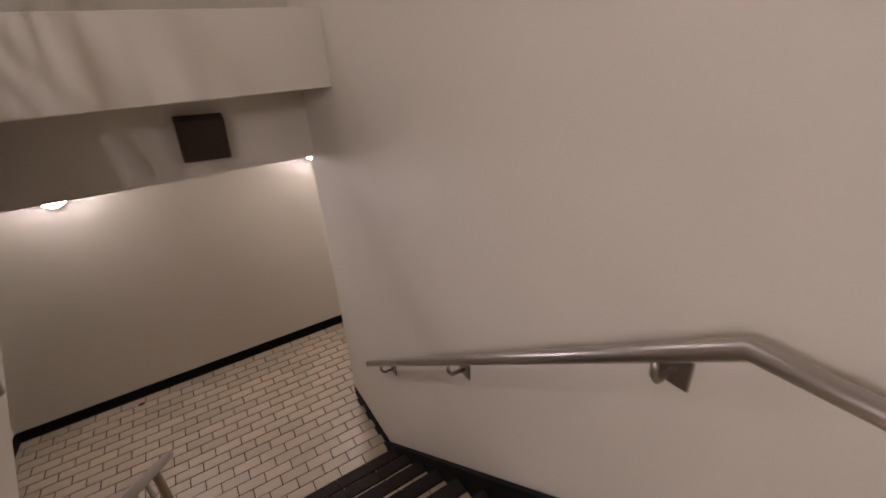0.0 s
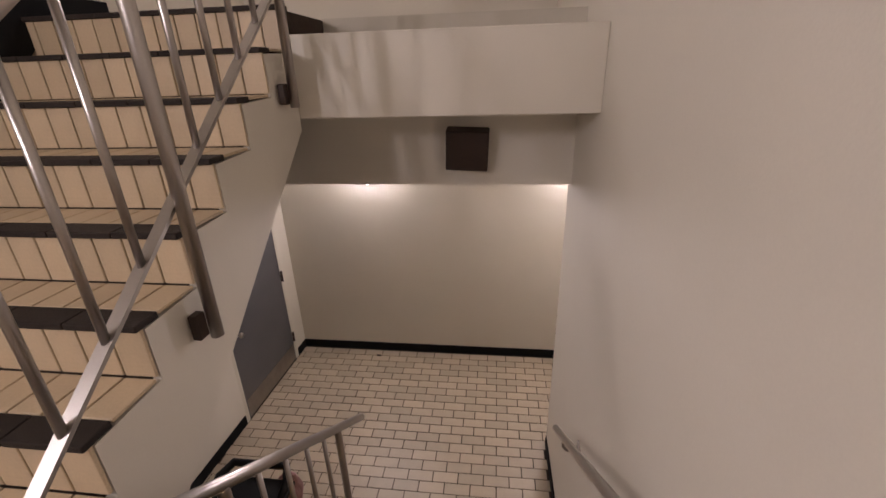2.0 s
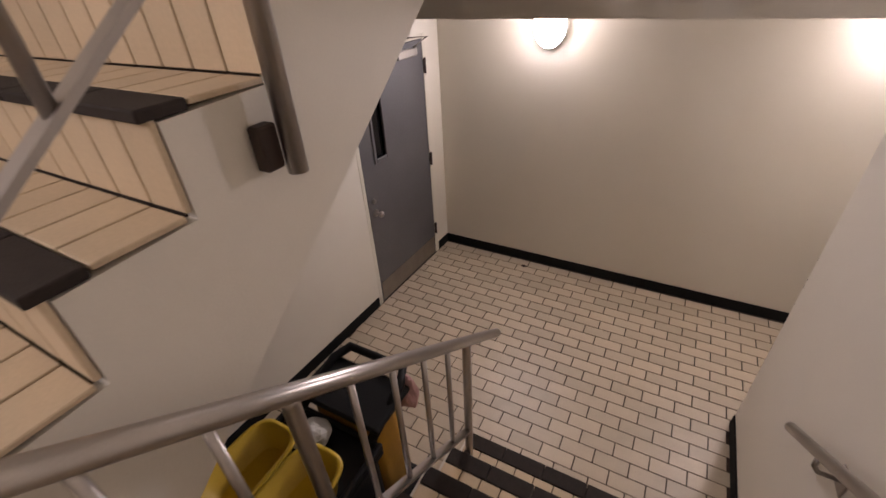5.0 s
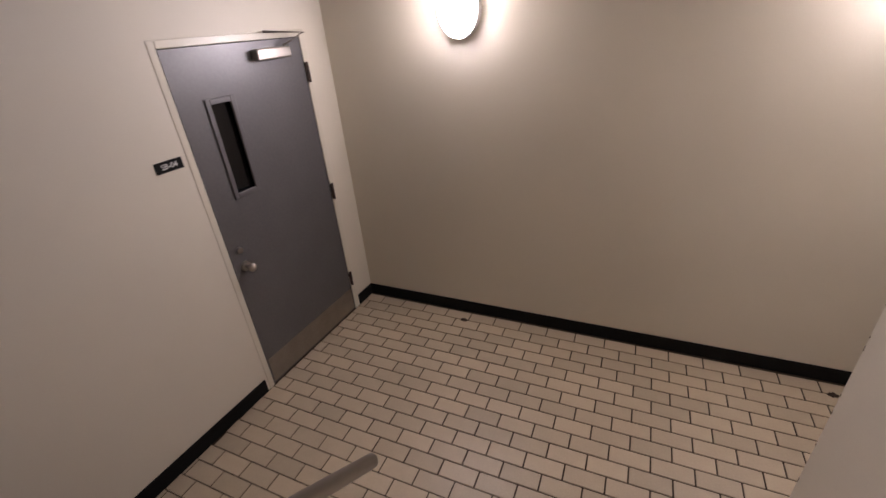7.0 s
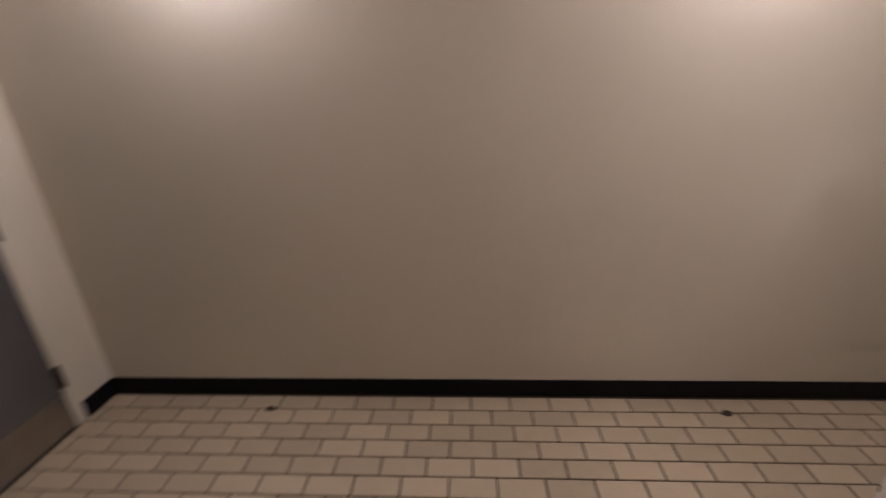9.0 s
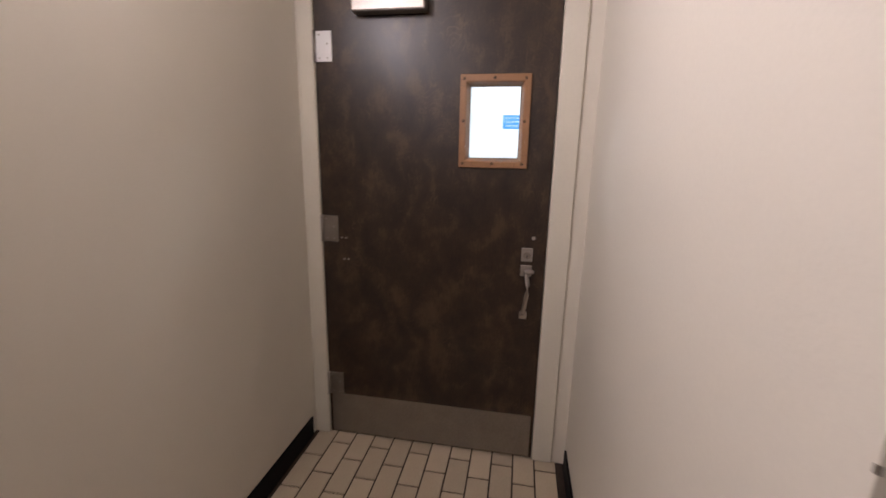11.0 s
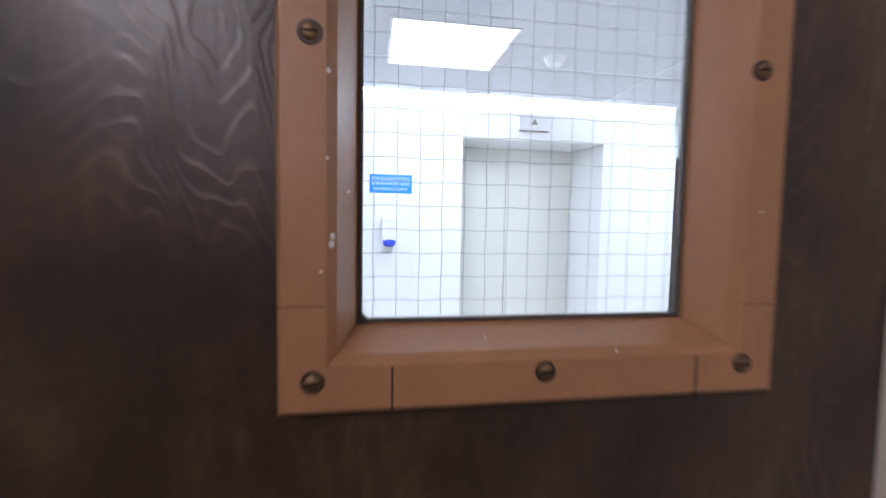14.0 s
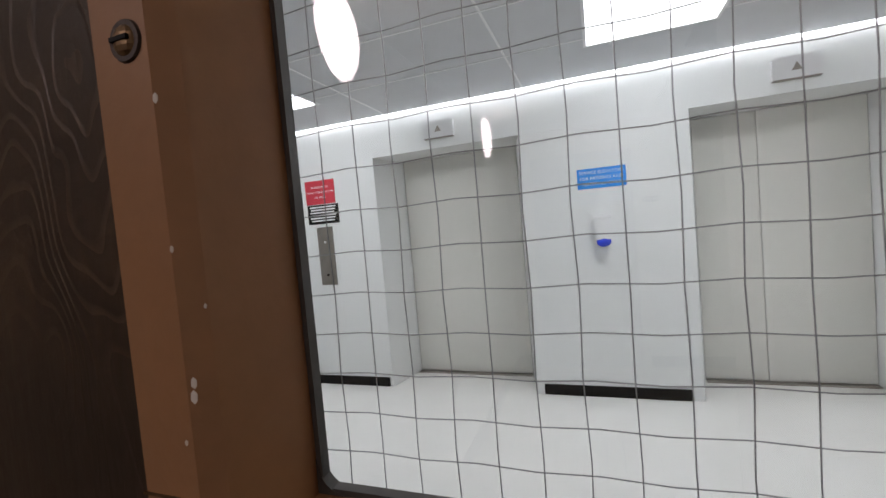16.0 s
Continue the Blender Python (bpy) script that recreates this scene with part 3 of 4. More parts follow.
cl = part("door_closer", box(0.0, 0.055, -0.66, -0.40, 1.985, 2.045, 0.008, 2), STEEL, leaf, "silver door closer body")
part("closer_arm", tube([(0.05, -0.45, 2.05), (0.085, -0.30, 2.11), (0.03, -0.56, 2.128)], 0.007, 8), STEELD, gd, "folded steel closer arm")
sg = thing("room_sign", box(0, 0.005, -0.07, 0.07, -0.027, 0.027, 0.001), BLACK, "small black room number sign with white text", "sign", m=LEFT @ Matrix.Translation((0.0, -1.325, 1.585)))
lettering("lettering", "SB-04", 0.036, Matrix.Translation((0.0055, 0, 0)) @ Matrix.Rotation(math.pi / 2, 4, "Z") @ Matrix.Rotation(math.pi / 2, 4, "X"), WHITE, sg)

# ---- wooden door to the lobby ----
Y0, Y1, WH = 4.313, 5.315, 2.06
wall("wall_lobby_side", box(XD - 0.0, XD + 0.14, Y1 + 0.05, YF, -0.1, CZ), "narrow cream wall beside the wooden door")
wall("wall_lobby_over", box(XD - 0.0, XD + 0.14, YE, YF, WH + 0.05, CZ - 0.001), "cream wall above the wooden door")
wall("wall_lobby_near", box(XD - 0.0, XD + 0.14, YE, Y0 - 0.05, -0.1, WH + 0.05), "cream wall strip beside the wooden door")
wd = empty("door_2", pose(XD, 0, 0), "closed dark brown wooden door with small window", "door", kind="structure")
for a, b in ((Y0 - 0.095, Y0 - 0.003), (Y1 + 0.003, YF - 0.012)):
    part("door_frame", box(-0.012, 0.10, a, b, 0, WH + 0.09, 0.004), FRAMEP, wd)
part("door_frame", box(-0.012, 0.10, Y0 - 0.003, Y1 + 0.003, WH + 0.004, WH + 0.09, 0.004), FRAMEP, wd)
for a, b in ((Y0 - 0.003, Y0 + 0.014), (Y1 - 0.014, Y1 + 0.003)):
    part("door_stop", box(0.053, 0.098, a, b, 0.003, WH, 0.002), FRAMEP, wd)
ox0, ox1, oz0, oz1 = 4.413, 4.694, 1.349, 1.714     # frame of the little window
gy0, gy1, gz0, gz1 = 4.452, 4.656, 1.388, 1.672
bm = bmesh.new()
for a, b, c, d in ((Y0, ox0 + 0.006, 0.008, WH), (ox1 - 0.006, Y1, 0.008, WH), (ox0 + 0.006, ox1 - 0.006, 0.008, oz0 + 0.006), (ox0 + 0.006, ox1 - 0.006, oz1 - 0.006, WH)):
    box_bm(bm, 0.0, 0.05, a, b, c, d)
bmesh.ops.remove_doubles(bm, verts=bm.verts, dist=1e-5)
leaf = part("leaf", bm, WOOD, wd)
# moulded window frame with slanted inner faces
IN, OUT, FT = 0.012, 0.0, -0.014


def moulding(name, quad_outer, quad_inner, fw=0.034):
    """One side of the frame: outer edge, flat face and slanted reveal, each a pair of (y, z)."""
    (a, b), (c, d) = quad_outer, quad_inner
    a, b, c, d = (Vector(p) for p in (a, b, c, d))
    bm = bmesh.new()
    u = [(c - a) * 0.62 + a, (d - b) * 0.62 + b]
    rows = [[(-0.0, a), (-0.0, b)], [(FT + 0.003, a + (c - a) * 0.0), (FT + 0.003, b)], [(FT, a + (c - a) * 0.06), (FT, b + (d - b) * 0.06)], [(FT, u[0]), (FT, u[1])], [(FT + 0.006, u[0] + (c - a) * 0.12), (FT + 0.006, u[1] + (d - b) * 0.12)], [(0.022, c), (0.022, d)]]
    vs = [[bm.verts.new((x, p.x, p.y)) for x, p in r] for r in rows]
    for r, s in zip(vs, vs[1:]):
        bm.faces.new((r[0], r[1], s[1], s[0]))
    bm.faces.new([r[0] for r in vs])
    bm.faces.new([r[1] for r in vs][::-1])
    bm.faces.new((vs[0][0], vs[-1][0], vs[-1][1], vs[0][1]))
    bmesh.ops.recalc_face_normals(bm, faces=bm.faces)
    return bm


wf = part("window_frame", moulding("m", ((ox0, oz0), (ox1, oz0)), ((gy0, gz0), (gy1, gz0))), ORANGE, leaf, "salmon painted window frame with screws")
for qo, qi in ((((ox0, oz1), (ox1, oz1)), ((gy0, gz1), (gy1, gz1))), (((ox0, oz0), (ox0, oz1)), ((gy0, gz0), (gy0, gz1))), (((ox1, oz0), (ox1, oz1)), ((gy1, gz0), (gy1, gz1)))):
    part("window_frame", moulding("m", qo, qi), ORANGE, leaf)
for sy, sz in ((4.435, 1.367), (4.556, 1.367), (4.677, 1.366), (4.433, 1.534), (4.678, 1.534), (4.435, 1.697), (4.556, 1.699), (4.677, 1.696)):
    bm = bmesh.new()
    bmesh.ops.create_uvsphere(bm, u_segments=14, v_segments=8, radius=0.0044, matrix=Matrix.Translation((FT - 0.0002, sy, sz)) @ Matrix.Diagonal((0.5, 1, 1, 1)))
    sc_ = part("screw", bm, SCREW, leaf)
    cup = bmesh.new()
    bmesh.ops.create_cone(cup, cap_ends=True, segments=20, radius1=0.0062, radius2=0.0056, depth=0.0014, matrix=Matrix.Translation((FT - 0.0001, sy, sz)) @ Matrix.Rotation(-math.pi / 2, 4, "Y"))
    part("screw_cup", cup, DARKBOX, sc_, "dark countersunk ring")
    part("screw_slot", box(FT - 0.0026, FT - 0.0016, sy - 0.0033, sy + 0.0033, sz - 0.0006, sz + 0.0006), BLACK, sc_)
pane = part("window_pane", box(0.0235, 0.0275, gy0 - 0.012, gy1 + 0.012, gz0 - 0.012, gz1 + 0.012), GLASS, leaf, "clear wired safety glass")
pane.visible_shadow = False
for a, b, c, d in ((gy0, gy0 + 0.002, gz0, gz1), (gy1 - 0.002, gy1, gz0, gz1), (gy0 + 0.002, gy1 - 0.002, gz0, gz0 + 0.002), (gy0 + 0.002, gy1 - 0.002, gz1 - 0.002, gz1)):
    part("gasket", box(0.019, 0.0232, a, b, c, d), GASKET, leaf)
for cy, cz, sy, sz in ((gy0, gz0, 1, 1), (gy1, gz0, -1, 1), (gy0, gz1, 1, -1), (gy1, gz1, -1, -1)):
    R = 0.012
    poly = [(cy, cz)] + [(cy + sy * (R - R * math.sin(q * math.pi / 16)), cz + sz * (R - R * math.cos(q * math.pi / 16))) for q in range(9)]
    part("corner_fillet", prism(poly, "x", 0.0185, 0.0233), GASKET, leaf)
for ja, jb, jc, jd in ((4.6375, 4.6385, oz0 + 0.001, oz0 + 0.024), (4.4645, 4.4655, oz0 + 0.001, oz0 + 0.024), (gy1 + 0.015, ox1 - 0.001, 1.4035, 1.4043), (ox0 + 0.001, gy0 - 0.015, 1.4015, 1.4023), (gy1 + 0.015, ox1 - 0.001, 1.6675, 1.6683), (ox0 + 0.001, gy0 - 0.015, 1.6655, 1.6663)):
    part("frame_joint", box(FT - 0.0004, FT + 0.002, ja, jb, jc, jd), DARKBOX if jd < oz0 + 0.03 else SCREW, leaf)
for sy, sz, sr in ((4.6695, 1.517, 0.0011), (4.670, 1.476, 0.0008), (4.6675, 1.4385, 0.0013), (4.668, 1.4345, 0.0015), (4.673, 1.421, 0.0007), (4.66, 1.46, 0.0006), (4.59, 1.3865, 0.0008), (4.515, 1.377, 0.0009), (4.428, 1.455, 0.0008)):
    bm = bmesh.new()
    bmesh.ops.create_icosphere(bm, subdivisions=1, radius=sr, matrix=Matrix.Translation((FT - 0.0001, sy, sz)) @ Matrix.Diagonal((0.3, 1, 1.4, 1)))
    part("paint_speck", bm, CLOTH, leaf)
WX = 0.029
i = 0
yy = 4.498 - 3 * 0.01364
while yy < gy1:
    part("wire", tube([(WX, yy + 0.0004 * math.sin(3 * q + i), gz0 - 0.01 + (gz1 - gz0 + 0.02) * q / 12) for q in range(13)], 0.00021, 5), WIRE, leaf)
    yy += 0.01364
    i += 1
zz = 1.399
while zz < gz1:
    part("wire", tube([(WX + 0.0003, gy0 - 0.01 + (gy1 - gy0 + 0.02) * q / 24, zz + 0.0004 * math.sin(1.57 * q)) for q in range(25)], 0.00021, 5), WIRE, leaf)
    zz += 0.01413
part("kick_plate", box(-0.002, 0.0, Y0 + 0.012, Y1 - 0.012, 0.012, 0.225), STEELD, leaf, "scuffed steel kick plate")
for hz in (1.83, 1.06, 0.28):
    hg = part("hinge", box(-0.004, 0.0, Y1 - 0.075, Y1 - 0.002, hz - 0.06, hz + 0.06, 0.001), STEELD if hz < 1.5 else WHITE, wd, "pale steel surface hinge")
    part("hinge_pin", tube([(-0.008, Y1 + 0.0, hz - 0.062), (-0.008, Y1 + 0.0, hz + 0.062)], 0.007, 10), STEELD, hg)
    for dy, dz in ((-0.02, 0.045), (-0.02, -0.045), (-0.055, 0.01), (-0.055, -0.045)):
        bm = bmesh.new()
        bmesh.ops.create_uvsphere(bm, u_segments=8, v_segments=6, radius=0.004, matrix=Matrix.Translation((-0.004, Y1 + dy, hz + dz)) @ Matrix.Diagonal((0.4, 1, 1, 1)))
        part("hinge_screw", bm, STEEL, hg)
for dy, dz in ((0.09, 0.0), (0.11, 0.0), (0.10, -0.10), (0.12, -0.10)):
    bm = bmesh.new()
    bmesh.ops.create_uvsphere(bm, u_segments=8, v_segments=6, radius=0.005, matrix=Matrix.Translation((0, Y1 - dy, 1.02 + dz)) @ Matrix.Diagonal((0.4, 1, 1, 1)))
    part("old_screw", bm, STEELD, leaf)
hy = 4.39
lk = part("lock_plate", box(-0.008, 0.0, hy - 0.024, hy + 0.024, 0.96, 1.02, 0.004, 2), STEEL, leaf, "satin deadbolt plate")
bm = bmesh.new()
bmesh.ops.create_cone(bm, cap_ends=True, segments=22, radius1=0.016, radius2=0.015, depth=0.012, matrix=Matrix.Translation((-0.012, hy, 0.99)) @ Matrix.Rotation(math.pi / 2, 4, "Y"))
part("lock_cylinder", bm, STEELD, lk)
part("keyhole", box(-0.0195, -0.018, hy - 0.0015, hy + 0.0015, 0.982, 0.992), BLACK, lk)
hp = part("handle", tube([(-0.004, hy, 0.915), (-0.03, hy - 0.004, 0.90), (-0.052, hy - 0.01, 0.87), (-0.056, hy - 0.008, 0.83), (-0.045, hy - 0.002, 0.78), (-0.022, hy + 0.002, 0.74), (-0.004, hy + 0.004, 0.725)], 0.0095, 12), STEEL, leaf, "curved satin pull handle")
part("handle_plate", box(-0.006, 0.0, hy - 0.024, hy + 0.024, 0.895, 0.945, 0.003, 2), STEEL, hp)
part("handle_foot", box(-0.006, 0.0, hy - 0.015, hy + 0.019, 0.70, 0.735, 0.003, 2), STEEL, hp)
part("thumb_latch", box(-0.045, -0.006, hy - 0.034, hy + 0.008, 0.918, 0.926, 0.003), STEEL, hp)
bm = bmesh.new()
bmesh.ops.create_cone(bm, cap_ends=True, segments=16, radius1=0.008, radius2=0.007, depth=0.006, matrix=Matrix.Translation((-0.003, hy - 0.023, 1.063)) @ Matrix.Rotation(math.pi / 2, 4, "Y"))
part("latch_button", bm, STEEL, leaf)
part("door_closer", box(-0.06, 0.0, 4.83, 5.13, 1.94, 2.0, 0.008, 2), STEELD, leaf, "grey door closer body")

# ---- lift lobby beyond the glass ----
LX, LZ = 6.43, 2.56
LY0, LY1 = 0.6, 9.0
E1, E2, EH, RX = (5.129, 6.50), (2.535, 3.874), 2.199, 6.885
thing("lobby_floor", box(XD + 0.14, 7.4, LY0, LY1, -0.1, 0.002), LFLOOR, "pale polished lobby floor", "floor", kind="structure")
thing("lobby_ceiling", box(XD + 0.14, LX - 0.05, LY0, LY1, LZ, LZ + 0.08), LCEIL, "pale grey lobby ceiling", "ceiling", kind="structure")
for xx in (3.7, 4.35, 5.0, 5.65):
    thing("ceiling_grid", box(xx - 0.006, xx + 0.006, LY0, LY1, LZ - 0.004, LZ), WHITE, "thin white ceiling grid bar", "ceiling grid", kind="structure")
for yy in (2.6, 5.05, 6.3, 7.55):
    thing("ceiling_grid", box(XD + 0.2, LX - 0.05, yy - 0.006, yy + 0.006, LZ - 0.004, LZ - 0.0005), WHITE, "thin white ceiling grid bar", "ceiling grid", kind="structure")
for a, b in ((LY0, E2[0]), (E2[1], E1[0]), (E1[1], LY1)):
    if a == LY0:
        a = 1.80
    wall("wall_lift", box(LX, 7.0, a, b, -0.1, LZ + 0.2), "white painted lift lobby wall", LWALL)
for a, b in (E1, E2):
    wall("wall_lift_head", box(LX, 7.0, a, b, EH, LZ + 0.2), "white painted wall above the lift", LWALL)
    lift = empty("elevator_door", pose(RX, (a + b) / 2, 0.0), "closed cream two-panel elevator doors in a recess", "elevator door", "elevator doors")
    wdt = (b - a) / 2
    for s in (-1, 1):
        part("jamb", prism([(LX - RX + 0.004, s * (wdt - 0.003)), (0.0, s * (wdt - 0.095)), (0.03, s * (wdt - 0.095)), (0.03, s * (wdt - 0.003))], "z", 0.003, EH - 0.003), LWALL, lift)
    part("door_panel", box(0.0, 0.03, -wdt + 0.1, 0.12, 0.015, EH - 0.005, 0.002), LDOOR, lift)
    part("door_panel", box(0.014, 0.04, 0.121, wdt - 0.1, 0.015, EH - 0.005, 0.002), LDOOR, lift)
    part("sill", box(-0.06, 0.0, -wdt + 0.1, wdt - 0.1, 0.003, 0.012, 0.002), STEELD, lift, "worn metal threshold")
wall("wall_recess", box(7.0, 7.1, LY0, LY1, -0.1, LZ + 0.2), "white painted wall at the lobby end", LWALL)
wall("wall_lobby_end", box(XD + 0.14, 7.1, LY1, LY1 + 0.1, -0.1, LZ + 0.2), "white painted lobby end wall", LWALL)
wall("wall_lobby_end_2", box(XD + 0.14, 7.1, LY0 - 0.1, LY0, -0.1, LZ + 0.2), "white painted lobby end wall", LWALL)
wall("wall_lobby_door_side", box(XD + 0.14, XD + 0.2, Y1 + 0.06, LY1, -0.1, LZ + 0.2), "white painted wall behind the wooden door", LWALL)
wall("wall_lobby_door_side_2", box(XD + 0.14, XD + 0.2, LY0, Y0 - 0.06, -0.1, LZ + 0.2), "white painted wall behind the wooden door", LWALL)
wall("wall_lobby_door_head", box(XD + 0.14, XD + 0.2, Y0 - 0.06, Y1 + 0.06, WH + 0.06, LZ + 0.2), "white painted wall above the wooden door", LWALL)
for a, b in ((3.962, 5.063), (1.83, 2.49), (6.53, LY1)):
    baseboard("baseboard_lobby", box(LX - 0.012, LX, a, b, 0.003, 0.092, 0.003))
lp = empty("panel_light", pose(5.435, 4.19, LZ), "square lit recessed ceiling panel", "ceiling light", "ceiling panels")
part("diffuser", box(-0.325, 0.325, -0.355, 0.355, -0.006, -0.002), PANELM, lp)
for a, b, c, d in ((-0.345, -0.327, -0.375, 0.375), (0.327, 0.345, -0.375, 0.375), (-0.327, 0.327, -0.375, -0.357), (-0.327, 0.327, 0.357, 0.375)):
    part("frame", box(a, b, c, d, -0.008, 0.0), WHITE, lp)
copy_thing(lp, pose(5.435, 6.95, LZ))
copy_thing(lp, pose(5.435, 1.6, LZ))
cv = thing("cove_light", box(LX - 0.045, LX - 0.003, 1.85, LY1 - 0.02, LZ - 0.012, LZ + 0.03), PANELM, "long lit cove light along the wall top", "cove light")
for yc in (5.815, 3.228):
    hl = thing("hall_lantern", prism([(-0.14, -0.075), (0.14, -0.075), (0.14, 0.06), (0.12, 0.075), (-0.12, 0.075), (-0.14, 0.06)], "x", -0.035, 0.0), WHITE, "pale hall lantern above the elevator doors", "hall lantern", "hall lanterns", m=pose(LX, yc, 2.36))
    part("arrow", prism([(-0.03, -0.025), (0.03, -0.025), (0.0, 0.03)], "x", -0.038, -0.0345), STEELD, hl)
    part("lower_lip", box(-0.038, 0.0, -0.135, 0.135, -0.082, -0.0755), STEELD, hl)


def sign(name, mt, yc, zc, wy, hz, label, lines, size, ink=WHITE):
    s = thing(name, box(-0.005, 0, -wy / 2, wy / 2, -hz / 2, hz / 2, 0.001), mt, label, "sign", m=pose(LX, yc, zc))
    for tx, dz in lines:
        lettering("lettering", tx, size, Matrix.Translation((-0.0055, 0, dz)) @ Matrix.Rotation(-math.pi / 2, 4, "Z") @ Matrix.Rotation(math.pi / 2, 4, "X"), ink, s)
    return s


sign("elevator_sign", BLUE, 4.502, 1.771, 0.362, 0.158, "blue elevator notice sign with white lettering", (("SERVICE ELEVATORS", 0.045), ("FOR PATIENTS AND", 0.0), ("MATERIALS ONLY", -0.045)), 0.036)
sign("fire_sign", REDS, 7.12, 1.945, 0.34, 0.235, "red fire notice sign with white lettering", (("IN CASE OF FIRE", 0.05), ("DO NOT USE ELEVATORS", 0.0), ("USE STAIRS", -0.05)), 0.027)
bs = sign("notice_sign", BLACK, 7.105, 1.725, 0.36, 0.19, "black notice sign with small white text", (), 0.02)
for i in range(6):
    part("text_bar", box(-0.0065, -0.0052, -0.15 + 0.01 * (i % 3), 0.15 - 0.012 * (i % 2), 0.066 - i * 0.027, 0.08 - i * 0.027), WHITE, bs)
cp = thing("call_panel", box(-0.012, 0, -0.09, 0.09, -0.29, 0.29, 0.002), STEELD, "tall steel elevator call button panel", "call panel", m=pose(LX, 7.105, 1.307))
for dz in (0.14, -0.19):
    bm = bmesh.new()
    bmesh.ops.create_cone(bm, cap_ends=True, segments=16, radius1=0.013, radius2=0.011, depth=0.01, matrix=Matrix.Translation((-0.016, 0, dz)) @ Matrix.Rotation(math.pi / 2, 4, "Y"))
    part("button", bm, WHITE if dz > 0 else BLACK, cp)
ds = empty("soap_dispenser", pose(LX, 4.514, 1.348), "white wall dispenser with a blue drip cup", "dispenser")
part("body", prism([(-0.065, 0.13), (0.065, 0.13), (0.06, -0.02), (0.045, -0.06), (-0.045, -0.06), (-0.06, -0.02)], "x", -0.10, 0.0), WHITE, ds)
part("cap", box(-0.105, 0.0, -0.066, 0.066, 0.10, 0.132, 0.006, 2), WHITE, ds)
bm = bmesh.new()
bmesh.ops.create_uvsphere(bm, u_segments=18, v_segments=10, radius=0.055, matrix=Matrix.Translation((-0.06, 0, -0.08)) @ Matrix.Diagonal((1, 1, 0.75, 1)))
part("cup", bm, BLUED, ds, "blue cup")
bm = bmesh.new()
bmesh.ops.create_cone(bm, cap_ends=True, segments=24, radius1=0.05, radius2=0.075, depth=0.05, matrix=Matrix.Translation((0, 0, -0.025)))
thing("smoke_detector", bm, WHITE, "round pale smoke detector on the ceiling", "smoke detector", m=pose(5.46, 3.46, LZ))
fd = empty("door_3", pose(6.66, 1.29, 0.003), "closed grey-brown lobby door with steel kick plate", "door", kind="structure")
leaf = part("leaf", box(0, 0.045, -0.275, 0.275, 0.005, 2.13), GREYW, fd)
part("kick_plate", box(-0.003, 0, -0.265, 0.265, 0.012, 0.25), STEEL, leaf)
part("handle", box(-0.05, 0, 0.17, 0.22, 0.92, 0.96, 0.006), STEEL, leaf)
part("vent", box(-0.006, 0, -0.2, 0.02, 0.99, 1.05, 0.002), BLACK, leaf)
wall("wall_door_3", box(6.66, 7.0, 1.60, 1.797, -0.1, LZ + 0.2), "white wall beside the far lobby door", LWALL)
wall("wall_door_3_near", box(6.66, 7.0, LY0, 0.98, -0.1, LZ + 0.2), "white wall beside the far lobby door", LWALL)
wall("wall_door_3_over", box(6.66, 7.0, 0.98, 1.60, 2.15, LZ + 0.2), "white wall above the far lobby door", LWALL)

# ---- cleaning cart under the stairs ----
ct = empty("cleaning_cart", pose(-0.36, 2.5, 0.0), "black plastic cleaning cart with a yellow bag", "cleaning cart")
part("base", box(-0.26, 0.26, -0.52, 0.44, 0.12, 0.20, 0.03, 3), PLASTB, ct)
part("cabinet", box(-0.24, 0.24, -0.42, 0.12, 0.20, 0.80, 0.02, 2), PLASTB, ct)
bm = bmesh.new()
box_bm(bm, -0.26, 0.26, -0.44, 0.14, 0.80, 0.84, 0.012, 2)
for a, b, c, d in ((-0.26, -0.235, -0.44, 0.14), (0.235, 0.26, -0.44, 0.14), (-0.235, 0.235, -0.44, -0.415), (-0.235, 0.235, 0.115, 0.14)):
    box_bm(bm, a, b, c, d, 0.84, 0.875, 0.006)
part("top_tray", bm, PLASTB, ct)
part("handle", tube([(-0.2, 0.13, 0.86), (-0.2, 0.38, 0.95), (-0.16, 0.47, 0.96), (0.16, 0.47, 0.96), (0.2, 0.38, 0.95), (0.2, 0.13, 0.86)], 0.022, 14), PLASTB, ct)
bm = bmesh.new()
rings = []
for z, sx_, sy_ in ((0.90, 0.20, 0.115), (0.80, 0.195, 0.12), (0.55, 0.21, 0.14), (0.25, 0.19, 0.125), (0.20, 0.12, 0.07)):
    rings.append([bm.verts.new((math.copysign(abs(math.cos(a)) ** 0.6, math.cos(a)) * sx_ * (1 + 0.03 * math.sin(5 * a + z * 9)), 0.275 + math.copysign(abs(math.sin(a)) ** 0.6, math.sin(a)) * sy_ * (1 + 0.04 * math.sin(7 * a + z * 5)), z)) for a in [q * math.pi / 18 for q in range(36)]])
for r, s in zip(rings, rings[1:]):
    for q in range(36):
        bm.faces.new((r[q], r[(q + 1) % 36], s[(q + 1) % 36], s[q])).smooth = True
bm.faces.new(rings[-1])
bmesh.ops.recalc_face_normals(bm, faces=bm.faces)
part("bag", bm, BAGY, ct, "yellow vinyl rubbish bag")
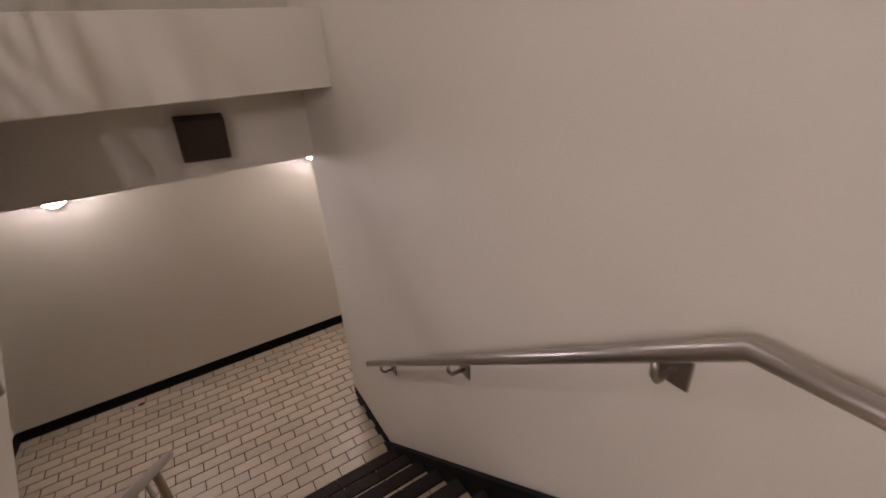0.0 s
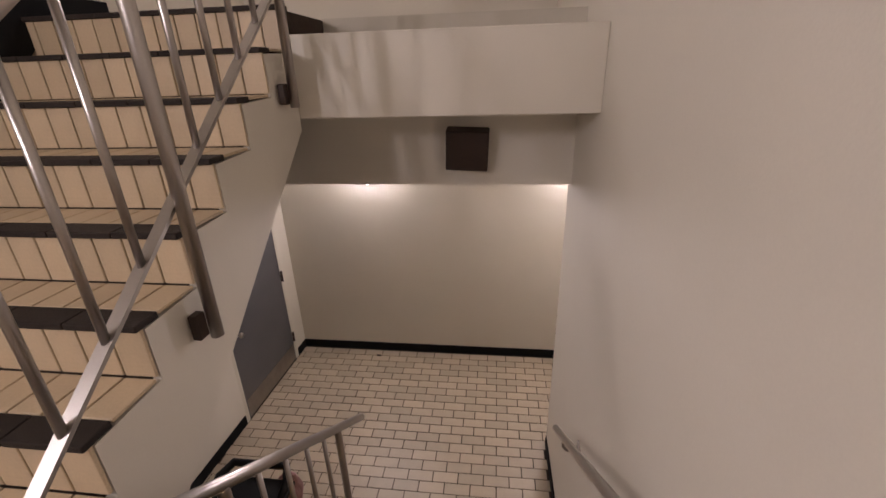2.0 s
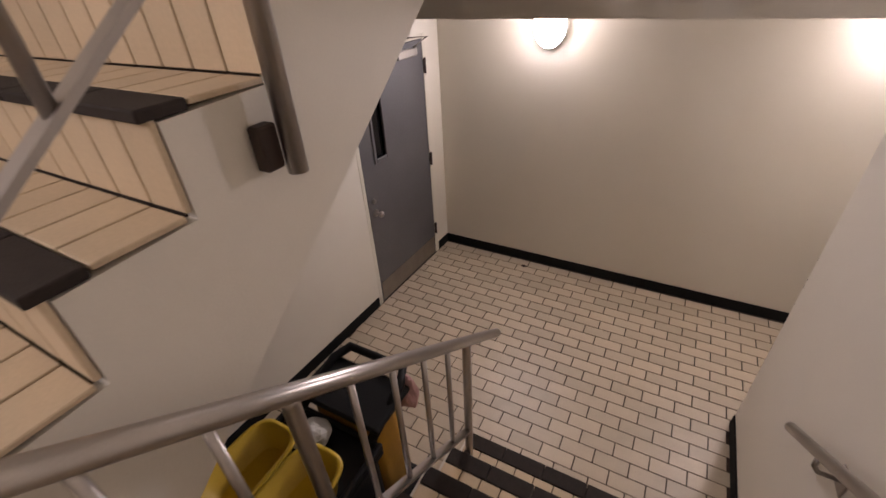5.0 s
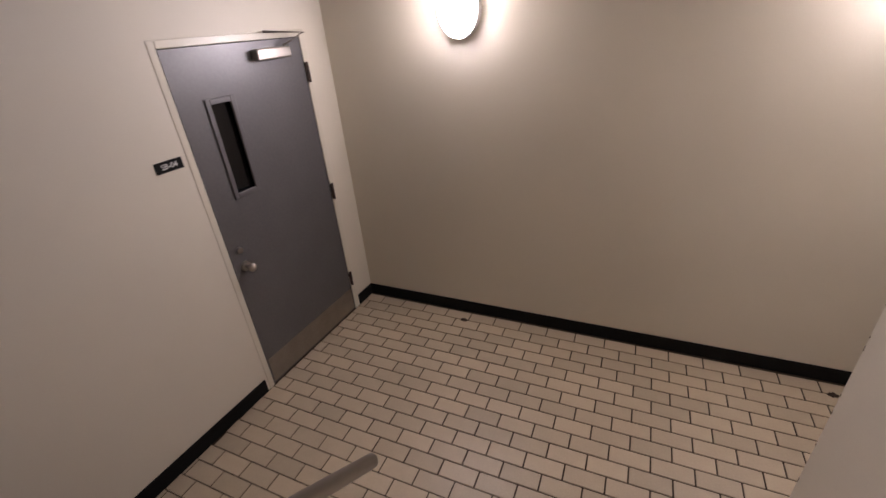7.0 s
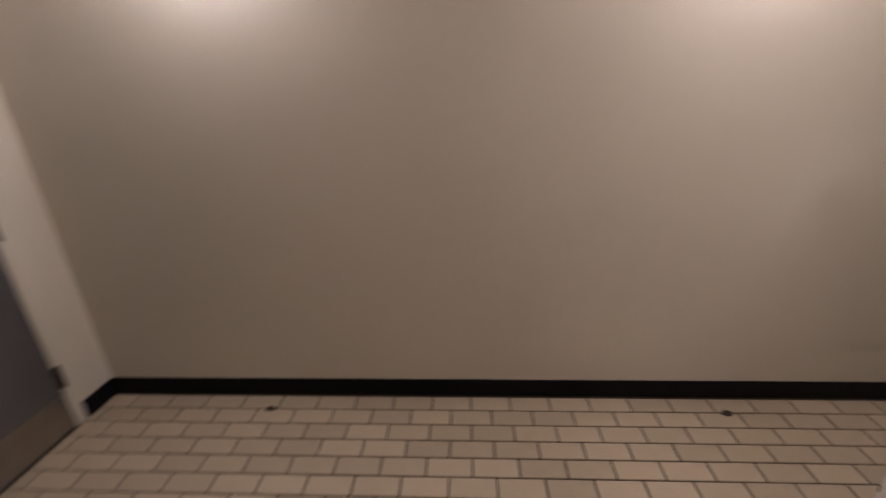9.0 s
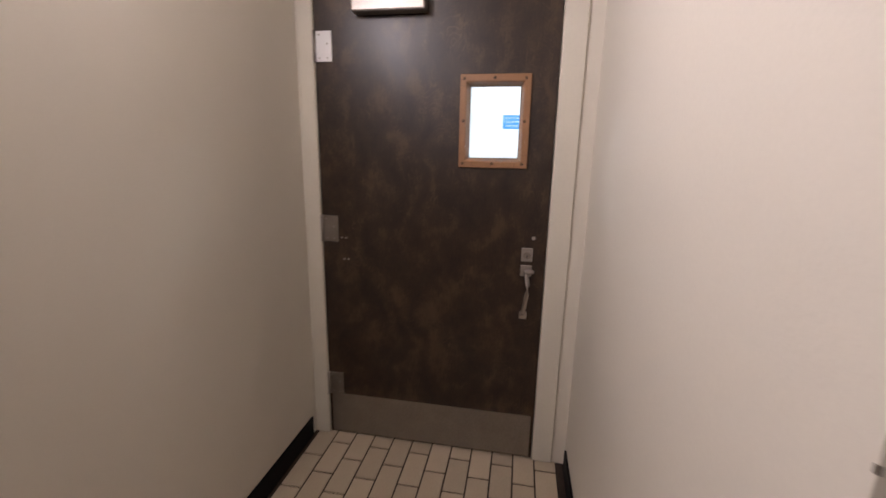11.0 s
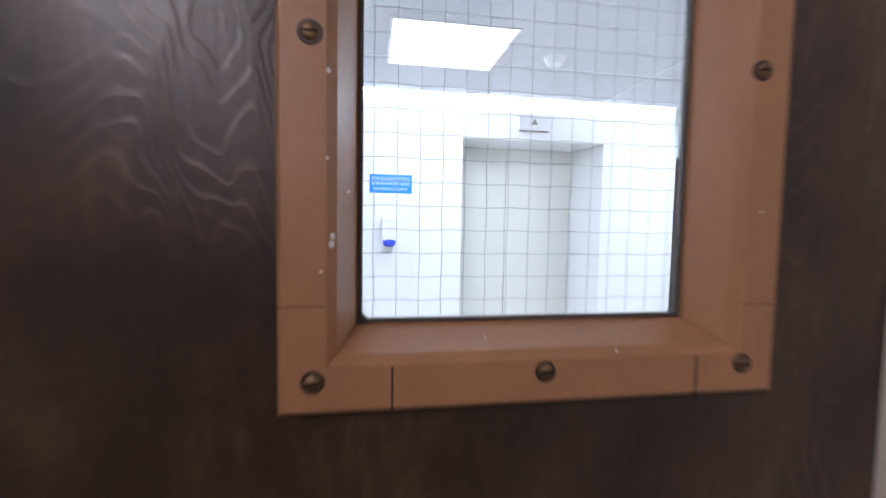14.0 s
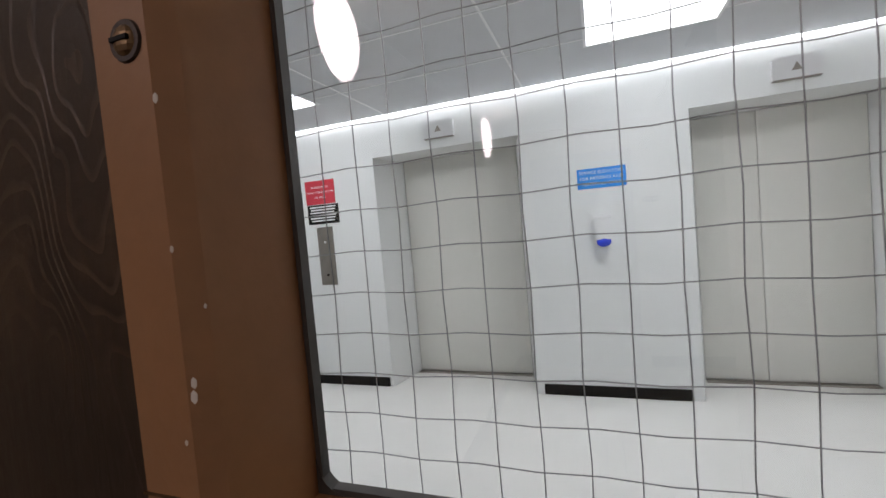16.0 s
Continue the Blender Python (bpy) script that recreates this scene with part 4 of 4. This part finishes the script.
part("lid", box(-0.235, 0.235, 0.142, 0.41, 0.902, 0.935, 0.01, 2), PLASTB, ct, "flat black lid over the bag")
for wx in (-0.2, 0.2):
    for wy in (-0.42, 0.34):
        part("wheel", tube([(wx - 0.018, wy, 0.06), (wx + 0.018, wy, 0.06)], 0.06, 18), PLASTB, ct)


def bucket(m):
    bm = bmesh.new()

    def ring(sx_, sy_, z, n=36):
        return [bm.verts.new((math.copysign(abs(math.cos(a)) ** 0.55, math.cos(a)) * sx_, math.copysign(abs(math.sin(a)) ** 0.55, math.sin(a)) * sy_, z)) for a in [q * 2 * math.pi / n for q in range(n)]]
    rs = [ring(0.088, 0.145, 0.0), ring(0.108, 0.175, 0.13), ring(0.122, 0.19, 0.132), ring(0.122, 0.19, 0.142), ring(0.104, 0.17, 0.142), ring(0.084, 0.14, 0.012)]
    for r, s in zip(rs, rs[1:]):
        for q in range(36):
            bm.faces.new((r[q], r[(q + 1) % 36], s[(q + 1) % 36], s[q])).smooth = True
    bm.faces.new(rs[0][::-1])
    bm.faces.new(rs[-1])
    bmesh.ops.recalc_face_normals(bm, faces=bm.faces)
    return thing("bucket", bm, YELLOW, "empty yellow plastic bucket on the cleaning cart", "bucket", "buckets on the cart", m=m)


bucket(pose(-0.482, 2.285, 0.842))
bucket(pose(-0.234, 2.285, 0.842))
bm = bmesh.new()
bmesh.ops.create_icosphere(bm, subdivisions=3, radius=0.075)
for v in bm.verts:
    v.co *= 1 + 0.35 * noise.noise(v.co * 22)
    v.co.z = max(-0.03, v.co.z * 0.55)
    v.co.x *= 1.2
thing("cleaning_cloth", bm, CLOTH, "crumpled white cloth on the cleaning cart", "cloth", m=pose(-0.40, 2.535, 0.872))
bm = bmesh.new()
bmesh.ops.create_icosphere(bm, subdivisions=3, radius=0.07)
for v in bm.verts:
    v.co *= 1 + 0.35 * noise.noise(v.co * 20 + Vector((3, 1, 0)))
    v.co.y *= 0.5
    v.co.z *= 1.6
thing("pink_cloth", bm, PINK, "pink cloth hanging from the cart handle", "cloth", m=pose(-0.17, 2.93, 0.84))
